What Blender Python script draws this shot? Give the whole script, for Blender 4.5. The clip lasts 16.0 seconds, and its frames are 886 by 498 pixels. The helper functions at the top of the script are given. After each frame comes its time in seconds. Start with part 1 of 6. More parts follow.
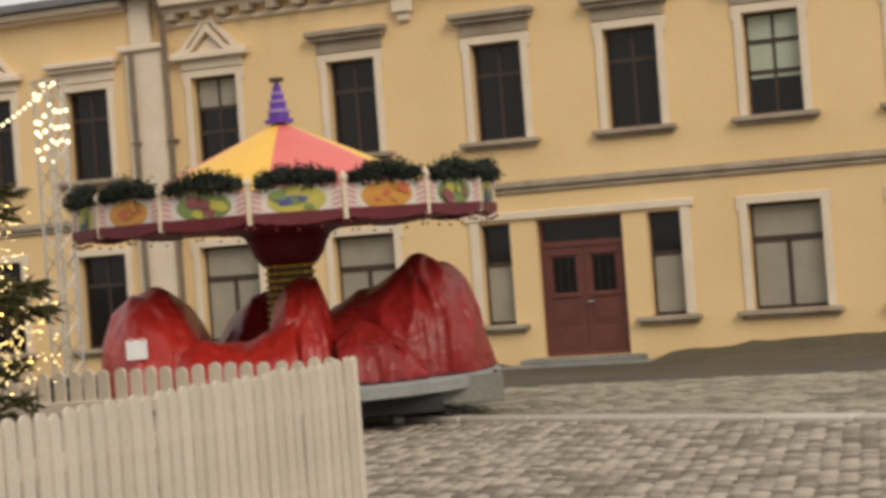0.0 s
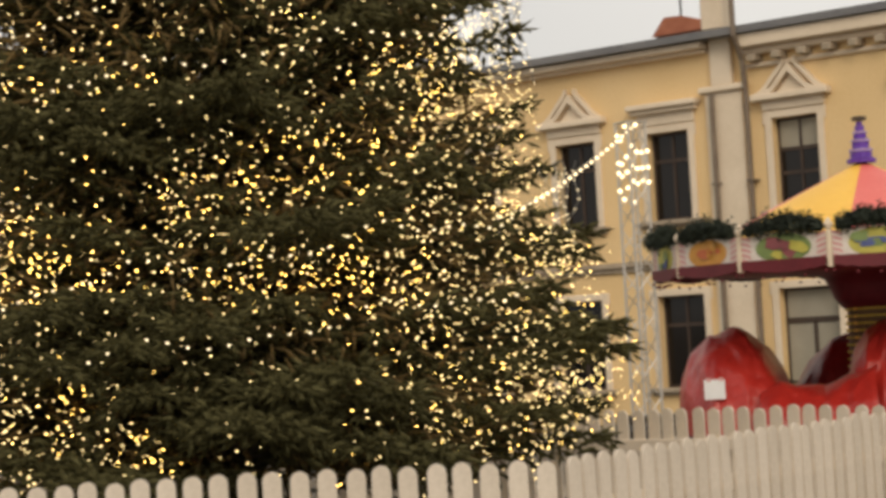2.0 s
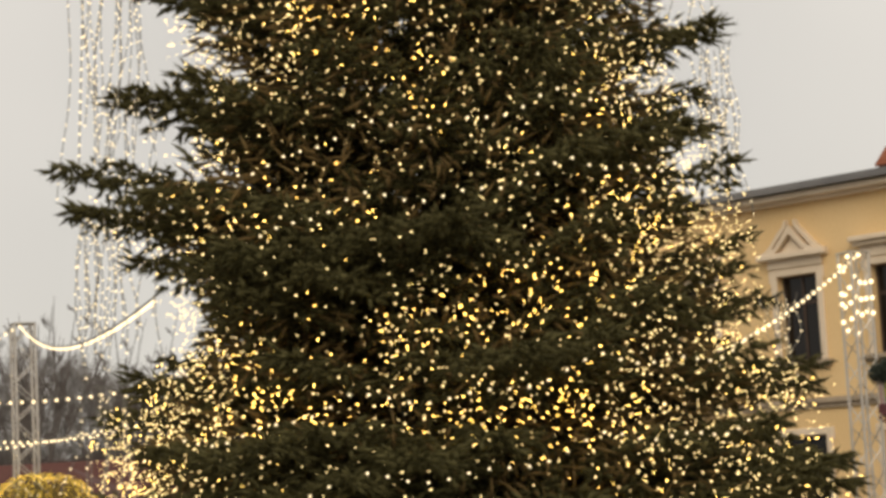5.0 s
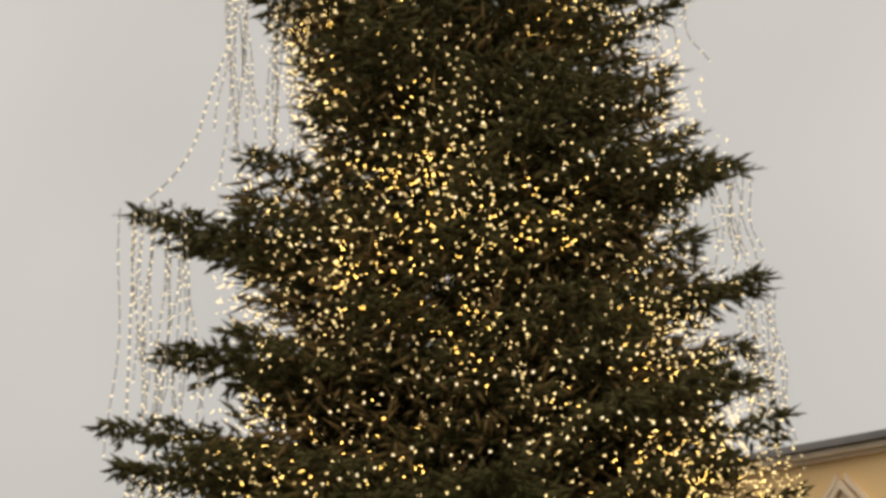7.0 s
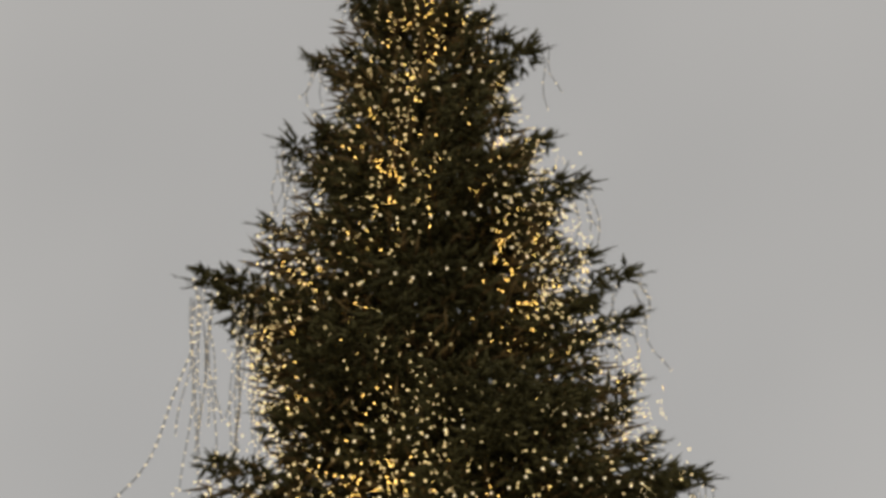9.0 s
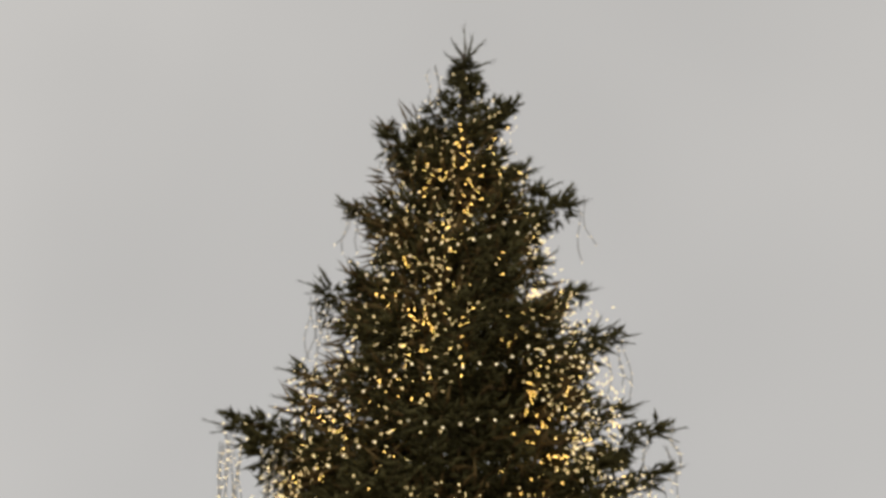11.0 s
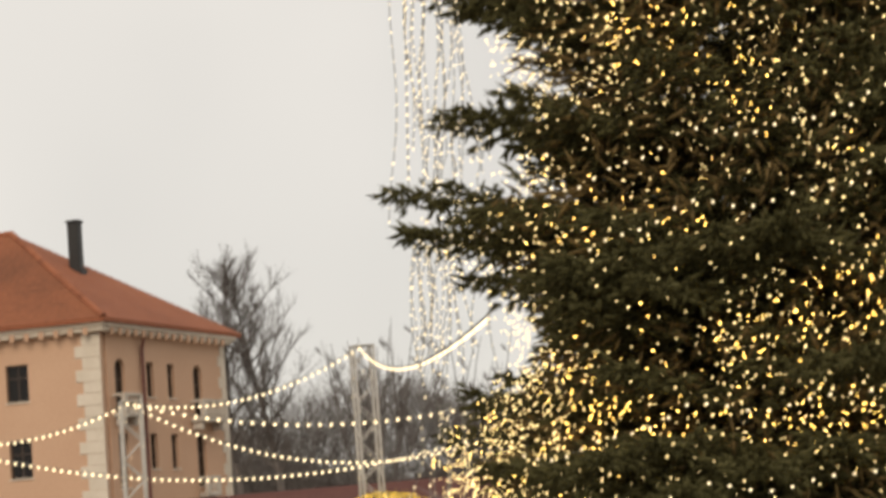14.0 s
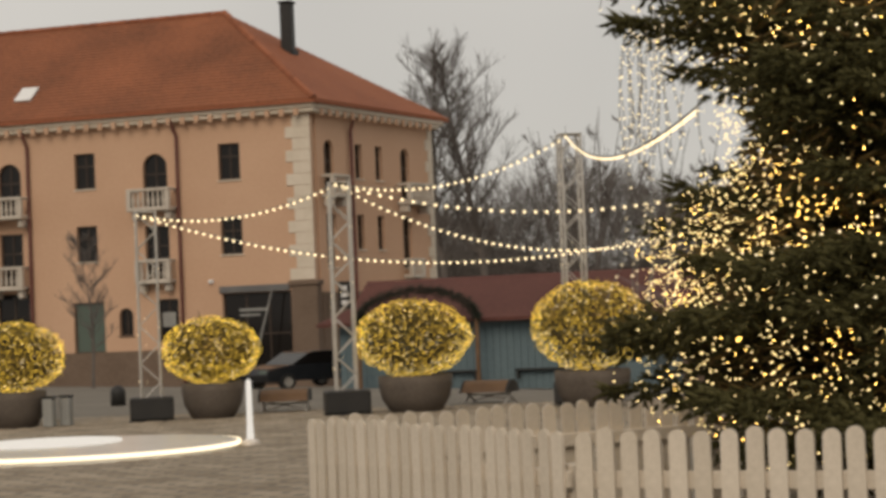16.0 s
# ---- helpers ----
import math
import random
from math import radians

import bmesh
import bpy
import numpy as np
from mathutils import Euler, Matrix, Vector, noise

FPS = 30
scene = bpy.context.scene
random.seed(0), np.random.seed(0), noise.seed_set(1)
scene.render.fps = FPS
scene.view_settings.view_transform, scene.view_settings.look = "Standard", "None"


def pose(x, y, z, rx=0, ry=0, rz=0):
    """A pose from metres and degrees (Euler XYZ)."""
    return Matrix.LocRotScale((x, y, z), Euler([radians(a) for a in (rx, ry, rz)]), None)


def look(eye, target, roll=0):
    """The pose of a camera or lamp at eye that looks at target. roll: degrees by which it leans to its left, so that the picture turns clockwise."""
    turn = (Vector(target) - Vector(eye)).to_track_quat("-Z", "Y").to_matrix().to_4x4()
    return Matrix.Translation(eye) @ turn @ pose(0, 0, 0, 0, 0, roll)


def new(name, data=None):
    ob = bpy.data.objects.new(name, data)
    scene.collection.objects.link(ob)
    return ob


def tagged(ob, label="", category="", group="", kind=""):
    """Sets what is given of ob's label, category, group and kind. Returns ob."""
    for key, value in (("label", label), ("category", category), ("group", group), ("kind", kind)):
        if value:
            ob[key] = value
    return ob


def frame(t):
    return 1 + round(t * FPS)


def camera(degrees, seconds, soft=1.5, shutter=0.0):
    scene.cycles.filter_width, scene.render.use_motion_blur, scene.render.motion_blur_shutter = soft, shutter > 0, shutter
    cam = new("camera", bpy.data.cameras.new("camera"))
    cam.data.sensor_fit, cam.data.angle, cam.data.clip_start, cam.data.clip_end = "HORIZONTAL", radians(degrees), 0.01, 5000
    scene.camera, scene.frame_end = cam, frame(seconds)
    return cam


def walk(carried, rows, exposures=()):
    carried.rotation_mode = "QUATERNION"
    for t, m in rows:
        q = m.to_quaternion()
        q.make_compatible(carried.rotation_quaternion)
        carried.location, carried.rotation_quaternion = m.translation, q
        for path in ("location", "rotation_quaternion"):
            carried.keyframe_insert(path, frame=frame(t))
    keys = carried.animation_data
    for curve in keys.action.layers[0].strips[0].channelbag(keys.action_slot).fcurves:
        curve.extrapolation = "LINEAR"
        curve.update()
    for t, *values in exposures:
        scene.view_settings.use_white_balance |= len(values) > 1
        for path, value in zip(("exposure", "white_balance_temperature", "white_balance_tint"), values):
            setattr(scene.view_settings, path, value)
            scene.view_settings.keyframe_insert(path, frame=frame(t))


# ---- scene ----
import itertools

# ---- camera: a person stands on the square and turns, seconds / heading / tilt / lean ----
cam = camera(25.25, 16.0, soft=3.6, shutter=0.2)
EYE = (0.0, 0.0, 1.7)
WALK = [
    (0, 26.95, 0.24, -4.25),
    (0.5, 22.28, 1.07, -3.68),
    (1, 17.97, 1.98, -3.21),
    (1.5, 14.36, 2.23, -3.32),
    (2, 10.40, 2.50, -3.29),
    (2.5, 7.52, 3.04, -3.18),
    (3, 5.72, 3.62, -2.80),
    (3.2, 5.38, 3.79, -2.65),
    (5.3, 4.09, 7.59, -3.06),
    (5.5, 3.97, 8.27, -2.79),
    (6, 3.71, 10.33, -2.55),
    (6.5, 3.55, 12.65, -3.11),
    (7, 3.33, 14.14, -3.23),
    (7.5, 3.61, 15.98, -3.48),
    (8, 4.26, 18.24, -3.40),
    (8.5, 4.89, 20.73, -3.21),
    (9, 5.01, 22.94, -3.35),
    (9.5, 4.82, 25.33, -2.69),
    (9.7, 4.80, 26.34, -2.41),
    (11.8, 4.04, 27.38, -1.41),
    (12, 3.52, 26.65, -1.91),
    (12.5, 0.94, 23.27, -3.84),
    (13, -1.52, 18.02, -4.92),
    (13.4, -2.77, 13.66, -5.66),
    (14, -5.28, 7.71, -4.68),
    (14.2, -6.03, 5.82, -4.95),
    (14.5, -7.06, 3.77, -4.55),
    (15, -8.24, 2.35, -2.95),
    (15.5, -9.37, 2.18, -2.37),
    (16, -11.64, 1.95, -2.41),
]


def turned(heading, tilt, lean):
    h, p = radians(heading), radians(tilt)
    way = Vector((math.sin(h) * math.cos(p), math.cos(h) * math.cos(p), math.sin(p)))
    return look(EYE, Vector(EYE) + way, lean)


walk(cam, [(t, turned(h, p, r)) for t, h, p, r in WALK],
     exposures=[(0, 0.15, 6500, 10), (3, 0.06, 6850, 10), (5.3, -0.04, 6900, 10), (7, -0.25, 6850, 10), (8, -0.52, 6650, 10), (9, -0.76, 6500, 10), (9.7, -0.72, 6500, 10), (11.8, -0.34, 6500, 10),
                (12.5, -0.34, 6500, 10), (13.0, -0.23, 6600, 10), (13.4, 0.04, 6700, 10), (15, 0.16, 6850, 10), (15.5, -0.16, 6850, 10), (16, -0.3, 6850, 10)])

# ---- world: an even winter overcast ----
world = bpy.data.worlds.new("overcast")
scene.world = world
world.use_nodes = True
wn, wl = world.node_tree.nodes, world.node_tree.links
wn.clear()
w_out = wn.new("ShaderNodeOutputWorld")
w_sky = wn.new("ShaderNodeTexSky")
w_sky.sky_type, w_sky.sun_disc = "NISHITA", False
w_sky.sun_elevation, w_sky.sun_rotation = radians(40), radians(184)
w_bg1 = wn.new("ShaderNodeBackground")
w_bg1.inputs["Strength"].default_value = 0.006
wl.new(w_sky.outputs[0], w_bg1.inputs["Color"])
w_tc = wn.new("ShaderNodeTexCoord")
w_noise = wn.new("ShaderNodeTexNoise")
w_noise.inputs["Scale"].default_value = 2.2
w_noise.inputs["Detail"].default_value = 3.0
wl.new(w_tc.outputs["Generated"], w_noise.inputs["Vector"])
w_ramp = wn.new("ShaderNodeValToRGB")
w_ramp.color_ramp.elements[0].position, w_ramp.color_ramp.elements[0].color = 0.3, (0.62, 0.606, 0.582, 1)
w_ramp.color_ramp.elements[1].position, w_ramp.color_ramp.elements[1].color = 0.7, (0.80, 0.775, 0.738, 1)
wl.new(w_noise.outputs["Fac"], w_ramp.inputs["Fac"])
w_bg2 = wn.new("ShaderNodeBackground")
wl.new(w_ramp.outputs["Color"], w_bg2.inputs["Color"])
w_bg2.inputs["Strength"].default_value = 0.98
w_add = wn.new("ShaderNodeAddShader")
wl.new(w_bg1.outputs[0], w_add.inputs[0])
wl.new(w_bg2.outputs[0], w_add.inputs[1])
wl.new(w_add.outputs[0], w_out.inputs["Surface"])

sun = new("sun", bpy.data.lights.new("sun", "SUN"))
sun.data.energy, sun.data.angle, sun.data.color = 1.4, radians(30), (1.0, 0.87, 0.72)
sun.matrix_world = look((-4, -50, 48), (0, 20, 0))

# ---- materials ----


def material(name, a, b, rough=0.7, scale=1.5, fine=40.0, bump=0.15, depth=0.01, metal=0.0, mixed=0.55, per_object=0.0, island=0.0, spec=0.4):
    """Two tones blotched at two scales, with fine relief."""
    m = bpy.data.materials.new(name)
    m.use_nodes = True
    n, l = m.node_tree.nodes, m.node_tree.links
    bsdf = n["Principled BSDF"]
    tc = n.new("ShaderNodeTexCoord")
    big, small = n.new("ShaderNodeTexNoise"), n.new("ShaderNodeTexNoise")
    big.inputs["Scale"].default_value, big.inputs["Detail"].default_value = scale, 5
    small.inputs["Scale"].default_value, small.inputs["Detail"].default_value = fine, 3
    for x in (big, small):
        l.new(tc.outputs["Object"], x.inputs["Vector"])
    add = n.new("ShaderNodeMath")
    add.operation = "MULTIPLY_ADD"
    l.new(small.outputs["Fac"], add.inputs[0])
    add.inputs[1].default_value = 1 - mixed
    scaled = n.new("ShaderNodeMath")
    scaled.operation = "MULTIPLY"
    l.new(big.outputs["Fac"], scaled.inputs[0])
    scaled.inputs[1].default_value = mixed
    l.new(scaled.outputs[0], add.inputs[2])
    fac = add.outputs[0]
    if per_object or island:
        src = n.new("ShaderNodeObjectInfo").outputs["Random"] if per_object else n.new("ShaderNodeNewGeometry").outputs["Random Per Island"]
        off = n.new("ShaderNodeMath")
        off.operation = "MULTIPLY_ADD"
        l.new(src, off.inputs[0])
        off.inputs[1].default_value = per_object or island
        l.new(fac, off.inputs[2])
        sub = n.new("ShaderNodeMath")
        sub.operation = "SUBTRACT"
        l.new(off.outputs[0], sub.inputs[0])
        sub.inputs[1].default_value = (per_object or island) / 2
        fac = sub.outputs[0]
    ramp = n.new("ShaderNodeValToRGB")
    ramp.color_ramp.elements[0].position, ramp.color_ramp.elements[0].color = 0.32, (*a, 1)
    ramp.color_ramp.elements[1].position, ramp.color_ramp.elements[1].color = 0.68, (*b, 1)
    l.new(fac, ramp.inputs["Fac"])
    l.new(ramp.outputs["Color"], bsdf.inputs["Base Color"])
    bsdf.inputs["Roughness"].default_value = rough
    bsdf.inputs["Metallic"].default_value = metal
    bsdf.inputs["Specular IOR Level"].default_value = spec
    if bump:
        bp = n.new("ShaderNodeBump")
        bp.inputs["Strength"].default_value, bp.inputs["Distance"].default_value = bump, depth
        l.new(small.outputs["Fac"], bp.inputs["Height"])
        l.new(bp.outputs["Normal"], bsdf.inputs["Normal"])
    return m


def glow(name, colour, strength):
    m = bpy.data.materials.new(name)
    m.use_nodes = True
    n = m.node_tree.nodes
    n.clear()
    e, o = n.new("ShaderNodeEmission"), n.new("ShaderNodeOutputMaterial")
    e.inputs["Color"].default_value, e.inputs["Strength"].default_value = (*colour, 1), strength
    m.node_tree.links.new(e.outputs[0], o.inputs["Surface"])
    return m


def pane_glass(name, tint, rough=0.06):
    m = bpy.data.materials.new(name)
    m.use_nodes = True
    b = m.node_tree.nodes["Principled BSDF"]
    b.inputs["Base Color"].default_value = (*tint, 1)
    b.inputs["Roughness"].default_value = rough
    b.inputs["Specular IOR Level"].default_value = 0.28
    return m


YELLOW = material("yellow_render", (0.71, 0.50, 0.245), (0.81, 0.59, 0.315), 0.85, 0.5, 18, 0.25)
TRIM = material("cream_trim", (0.65, 0.54, 0.40), (0.79, 0.67, 0.52), 0.8, 1.2, 25, 0.2)
HOOD = material("weathered_stone", (0.24, 0.19, 0.135), (0.46, 0.38, 0.28), 0.85, 1.6, 20, 0.3)
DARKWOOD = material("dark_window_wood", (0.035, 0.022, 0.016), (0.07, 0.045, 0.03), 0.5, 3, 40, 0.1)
DOORWOOD = material("oxblood_door_paint", (0.10, 0.032, 0.025), (0.15, 0.05, 0.038), 0.45, 3, 30, 0.12)
GLASS = pane_glass("window_glass", (0.010, 0.008, 0.007))
GLASS_GREEN = pane_glass("green_glass", (0.10, 0.13, 0.11), 0.2)
BLIND = material("pale_blind", (0.27, 0.245, 0.19), (0.36, 0.33, 0.26), 0.8, 2, 50, 0.05)
BLIND_GREEN = material("pale_green_blind", (0.36, 0.40, 0.30), (0.44, 0.48, 0.38), 0.8, 2, 50, 0.05)
SLATE = material("grey_roof_sheet", (0.10, 0.10, 0.105), (0.17, 0.165, 0.16), 0.6, 1, 15, 0.2)
ZINC = material("zinc_pipe", (0.16, 0.12, 0.09), (0.24, 0.19, 0.14), 0.5, 2, 20, 0.1, metal=0.3)
BRICK = material("red_chimney_brick", (0.28, 0.09, 0.05), (0.42, 0.16, 0.09), 0.85, 4, 30, 0.4)
MOSS = material("mossy_stone", (0.06, 0.055, 0.03), (0.15, 0.12, 0.075), 0.95, 1.2, 12, 0.6, 0.03)
STEP = material("grey_step_stone", (0.16, 0.16, 0.14), (0.26, 0.25, 0.22), 0.85, 2, 20, 0.3)
ASPHALT = material("joint_sand", (0.13, 0.115, 0.095), (0.20, 0.18, 0.15), 0.95, 0.4, 14, 0.5, 0.02)
COBBLE = material("cobble_granite", (0.18, 0.15, 0.112), (0.44, 0.38, 0.30), 0.75, 3, 30, 0.3, island=0.5)
COBBLE_MOSS = material("mossy_cobble", (0.17, 0.145, 0.10), (0.38, 0.335, 0.25), 0.8, 1.0, 30, 0.3, island=0.4)
PAVER = material("paver_concrete", (0.20, 0.16, 0.115), (0.35, 0.29, 0.22), 0.8, 0.6, 25, 0.3, island=0.35)
ROAD = material("dark_mossy_asphalt", (0.055, 0.047, 0.032), (0.12, 0.10, 0.07), 0.95, 0.5, 10, 0.5, 0.02)
KERB = material("kerb_granite", (0.42, 0.37, 0.31), (0.58, 0.52, 0.45), 0.8, 2, 30, 0.3, per_object=0.4)
WHITE_PAINT = material("white_picket_paint", (0.56, 0.485, 0.39), (0.70, 0.615, 0.51), 0.6, 2.5, 60, 0.15, per_object=0.25)
PINK = material("salmon_render", (0.52, 0.325, 0.215), (0.60, 0.39, 0.265), 0.85, 0.25, 9, 0.2)
BALCONY_STONE = material("grey_balcony_stone", (0.44, 0.39, 0.33), (0.60, 0.54, 0.47), 0.85, 1, 12, 0.3)
PINK_PLINTH = material("brown_plinth", (0.13, 0.09, 0.065), (0.19, 0.135, 0.10), 0.85, 0.6, 9, 0.3)
PINK_TRIM = material("pale_quoin", (0.58, 0.50, 0.40), (0.70, 0.62, 0.52), 0.85, 1, 12, 0.2)
# front slope's duller light is put into this browner tone, with lichen blotches
ROOF_BROWN = material("shaded_lichen_tile_roof", (0.16, 0.062, 0.032), (0.33, 0.118, 0.056), 0.85, 0.3, 6, 0.4, 0.03)
ROOF_RED = material("red_tile_roof", (0.20, 0.066, 0.032), (0.34, 0.118, 0.056), 0.8, 0.22, 6, 0.4, 0.03, per_object=0.3)
DARK_RED_ROOF = material("dull_red_roof", (0.075, 0.027, 0.022), (0.12, 0.044, 0.034), 0.8, 0.6, 8, 0.3)
BLUE_WALL = material("blue_grey_boards", (0.085, 0.125, 0.145), (0.13, 0.18, 0.20), 0.75, 0.8, 12, 0.2)
BLACK = material("black_metal", (0.012, 0.012, 0.012), (0.028, 0.026, 0.024), 0.55, 3, 30, 0.1)
STEEL = material("aluminium_truss", (0.42, 0.40, 0.37), (0.60, 0.57, 0.53), 0.45, 4, 40, 0.05, metal=0.5)
STONE_POT = material("dark_planter_stone", (0.075, 0.06, 0.05), (0.14, 0.115, 0.095), 0.8, 2, 25, 0.3)
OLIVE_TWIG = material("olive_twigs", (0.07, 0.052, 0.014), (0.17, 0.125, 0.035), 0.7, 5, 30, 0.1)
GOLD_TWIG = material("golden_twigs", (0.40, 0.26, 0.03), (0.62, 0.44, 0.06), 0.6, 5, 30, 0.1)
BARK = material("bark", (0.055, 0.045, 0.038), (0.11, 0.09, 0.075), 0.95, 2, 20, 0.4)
# lighter than bark: far haze is put into the branch colour
FAR_BARK = material("hazed_winter_branches", (0.10, 0.088, 0.08), (0.16, 0.14, 0.13), 0.95, 1, 5, 0)
NEEDLE = material("blue_spruce_needles", (0.042, 0.038, 0.013), (0.115, 0.106, 0.045), 0.8, 2.0, 30, 0, island=0.35, spec=0.12)
# inner twigs: the bulbs' warm glow is put into this browner tone
INNER = material("glow_tinted_spruce_twigs", (0.095, 0.062, 0.02), (0.18, 0.12, 0.04), 0.9, 3, 20, 0)
TARP = material("red_tarpaulin", (0.30, 0.014, 0.011), (0.46, 0.028, 0.018), 0.38, 1.6, 7, 0.6, 0.04, spec=0.5)
TARP_DARK = material("dark_red_tarpaulin", (0.20, 0.012, 0.011), (0.32, 0.020, 0.017), 0.38, 1.6, 7, 0.6, 0.04)
CANOPY_YELLOW = material("yellow_canopy_vinyl", (0.82, 0.46, 0.06), (0.90, 0.54, 0.09), 0.5, 2, 20, 0.05)
CANOPY_PINK = material("coral_canopy_vinyl", (0.70, 0.14, 0.12), (0.78, 0.19, 0.16), 0.5, 2, 20, 0.05)
PURPLE = material("purple_paint", (0.10, 0.035, 0.30), (0.16, 0.06, 0.42), 0.4, 6, 30, 0.05)
LILAC = material("lilac_paint", (0.34, 0.24, 0.52), (0.44, 0.33, 0.62), 0.4, 6, 30, 0.05)
MAROON = material("maroon_paint", (0.10, 0.010, 0.016), (0.16, 0.018, 0.026), 0.5, 3, 20, 0.1)
PANEL_WHITE = material("white_panel_paint", (0.60, 0.54, 0.48), (0.74, 0.68, 0.62), 0.5, 4, 30, 0.05)
STRIPE_PINK = material("pink_stripe", (0.55, 0.27, 0.26), (0.65, 0.36, 0.34), 0.5, 4, 30, 0.05)
GARLAND = material("dark_garland", (0.010, 0.016, 0.010), (0.03, 0.04, 0.025), 0.8, 8, 30, 0.0)
GREY_SKIRT = material("grey_trailer_panel", (0.22, 0.22, 0.21), (0.32, 0.32, 0.30), 0.6, 2, 20, 0.1)
PAPER = material("white_paper", (0.72, 0.72, 0.72), (0.80, 0.80, 0.80), 0.7, 4, 30, 0)
BENCH_WOOD = material("brown_bench_wood", (0.11, 0.06, 0.03), (0.19, 0.11, 0.06), 0.7, 3, 30, 0.2)
STAGE_WHITE = material("white_gloss_deck", (0.70, 0.68, 0.63), (0.80, 0.78, 0.74), 0.22, 1, 12, 0.05)
CAR_PAINT = material("black_car_paint", (0.012, 0.013, 0.016), (0.02, 0.021, 0.024), 0.2, 3, 30, 0)
RUBBER = material("rubber", (0.012, 0.012, 0.012), (0.02, 0.02, 0.02), 0.85, 6, 40, 0.1)
CABLE = material("light_cable", (0.16, 0.155, 0.14), (0.26, 0.25, 0.23), 0.6, 6, 40, 0)
BULB = glow("warm_bulb", (1.0, 0.74, 0.32), 5.2)
BULB_GOLD = glow("golden_bulb", (1.0, 0.57, 0.12), 24.0)
BULB_WHITE = glow("white_bulb", (1.0, 0.80, 0.48), 2.8)
BALL_GOLD = glow("ball_bulb", (1.0, 0.64, 0.08), 2.4)
LED = glow("warm_led_strip", (1.0, 0.86, 0.62), 2.2)
TUBE_AND_PATCH_WHITE = glow("white_tube_and_patch_glow", (1.0, 0.95, 0.88), 1.0)

# ---- mesh helpers: a geo is (verts, faces) ----


def mesh_of(name, geo, mat, smooth=False):
    me = bpy.data.meshes.new(name)
    me.from_pydata([tuple(v) for v in geo[0]], [], geo[1])
    me.materials.append(mat)
    if smooth:
        me.polygons.foreach_set("use_smooth", [True] * len(me.polygons))
    me.update()
    return me


def array_mesh(name, verts, faces, mat, smooth=False):
    """Mesh from numpy vertices and an (n, 3) or (n, 4) array of faces."""
    me = bpy.data.meshes.new(name)
    k = faces.shape[1]
    me.vertices.add(len(verts))
    me.vertices.foreach_set("co", np.ascontiguousarray(verts, dtype=np.float32).ravel())
    me.loops.add(faces.size)
    me.loops.foreach_set("vertex_index", faces.ravel().astype(np.int32))
    me.polygons.add(len(faces))
    me.polygons.foreach_set("loop_start", np.arange(0, faces.size, k, dtype=np.int32))
    if smooth:
        me.polygons.foreach_set("use_smooth", np.ones(len(faces), dtype=bool))
    me.materials.append(mat)
    me.update(calc_edges=True)
    me.validate()
    return me


def part(name, geo, mat, parent=None, label="", smooth=False, m=None):
    ob = new(name, geo if isinstance(geo, bpy.types.Mesh) else mesh_of(name, geo, mat, smooth))
    if parent is not None:
        ob.parent = parent
    if m is not None:
        ob.matrix_basis = m
    if label:
        ob["label"] = label
    return ob


def thing(name, m, label, category, group="", kind=""):
    ob = new(name)
    ob.matrix_basis = m
    return tagged(ob, label, category, group, kind)


def join(*geos):
    vs, fs = [], []
    for v, f in geos:
        o = len(vs)
        vs += [tuple(p) for p in v]
        fs += [tuple(i + o for i in q) for q in f]
    return vs, fs


def moved(geo, m):
    return [tuple(m @ Vector(p)) for p in geo[0]], geo[1]


def box(x0, x1, y0, y1, z0, z1, c=0.0):
    """A box; c cuts its edges off by that much."""
    if c <= 0:
        v = [(x, y, z) for z in (z0, z1) for y in (y0, y1) for x in (x0, x1)]
        return v, [(0, 2, 3, 1), (4, 5, 7, 6), (0, 1, 5, 4), (2, 6, 7, 3), (0, 4, 6, 2), (1, 3, 7, 5)]
    c = min(c, (x1 - x0) * 0.45, (y1 - y0) * 0.45, (z1 - z0) * 0.45)
    lo, hi = (x0, y0, z0), (x1, y1, z1)
    v, idx = [], {}
    for s in [(a, b, d) for a in (0, 1) for b in (0, 1) for d in (0, 1)]:
        for ax in range(3):
            p = [(hi if s[k] else lo)[k] for k in range(3)]
            for k in range(3):
                if k != ax:
                    p[k] += -c if s[k] else c
            idx[s, ax] = len(v)
            v.append(tuple(p))
    f = []

    def add(q, out):
        a, b, d = (Vector(v[i]) for i in q[:3])
        f.append(tuple(q) if (b - a).cross(d - a).dot(Vector(out)) > 0 else tuple(reversed(q)))
    for ax in range(3):
        o1, o2 = (ax + 1) % 3, (ax + 2) % 3
        for side in (0, 1):
            q = []
            for a, b in ((0, 0), (1, 0), (1, 1), (0, 1)):
                s = [0, 0, 0]
                s[ax], s[o1], s[o2] = side, a, b
                q.append(idx[tuple(s), ax])
            n = [0, 0, 0]
            n[ax] = 1 if side else -1
            add(q, n)
        for a in (0, 1):
            for b in (0, 1):
                s0, s1 = [0, 0, 0], [0, 0, 0]
                s0[o1] = s1[o1] = a
                s0[o2] = s1[o2] = b
                s1[ax] = 1
                n = [0, 0, 0]
                n[o1], n[o2] = (1 if a else -1), (1 if b else -1)
                add([idx[tuple(s0), o1], idx[tuple(s1), o1], idx[tuple(s1), o2], idx[tuple(s0), o2]], n)
    for s in [(a, b, d) for a in (0, 1) for b in (0, 1) for d in (0, 1)]:
        add([idx[s, 0], idx[s, 1], idx[s, 2]], [1 if k else -1 for k in s])
    return v, f


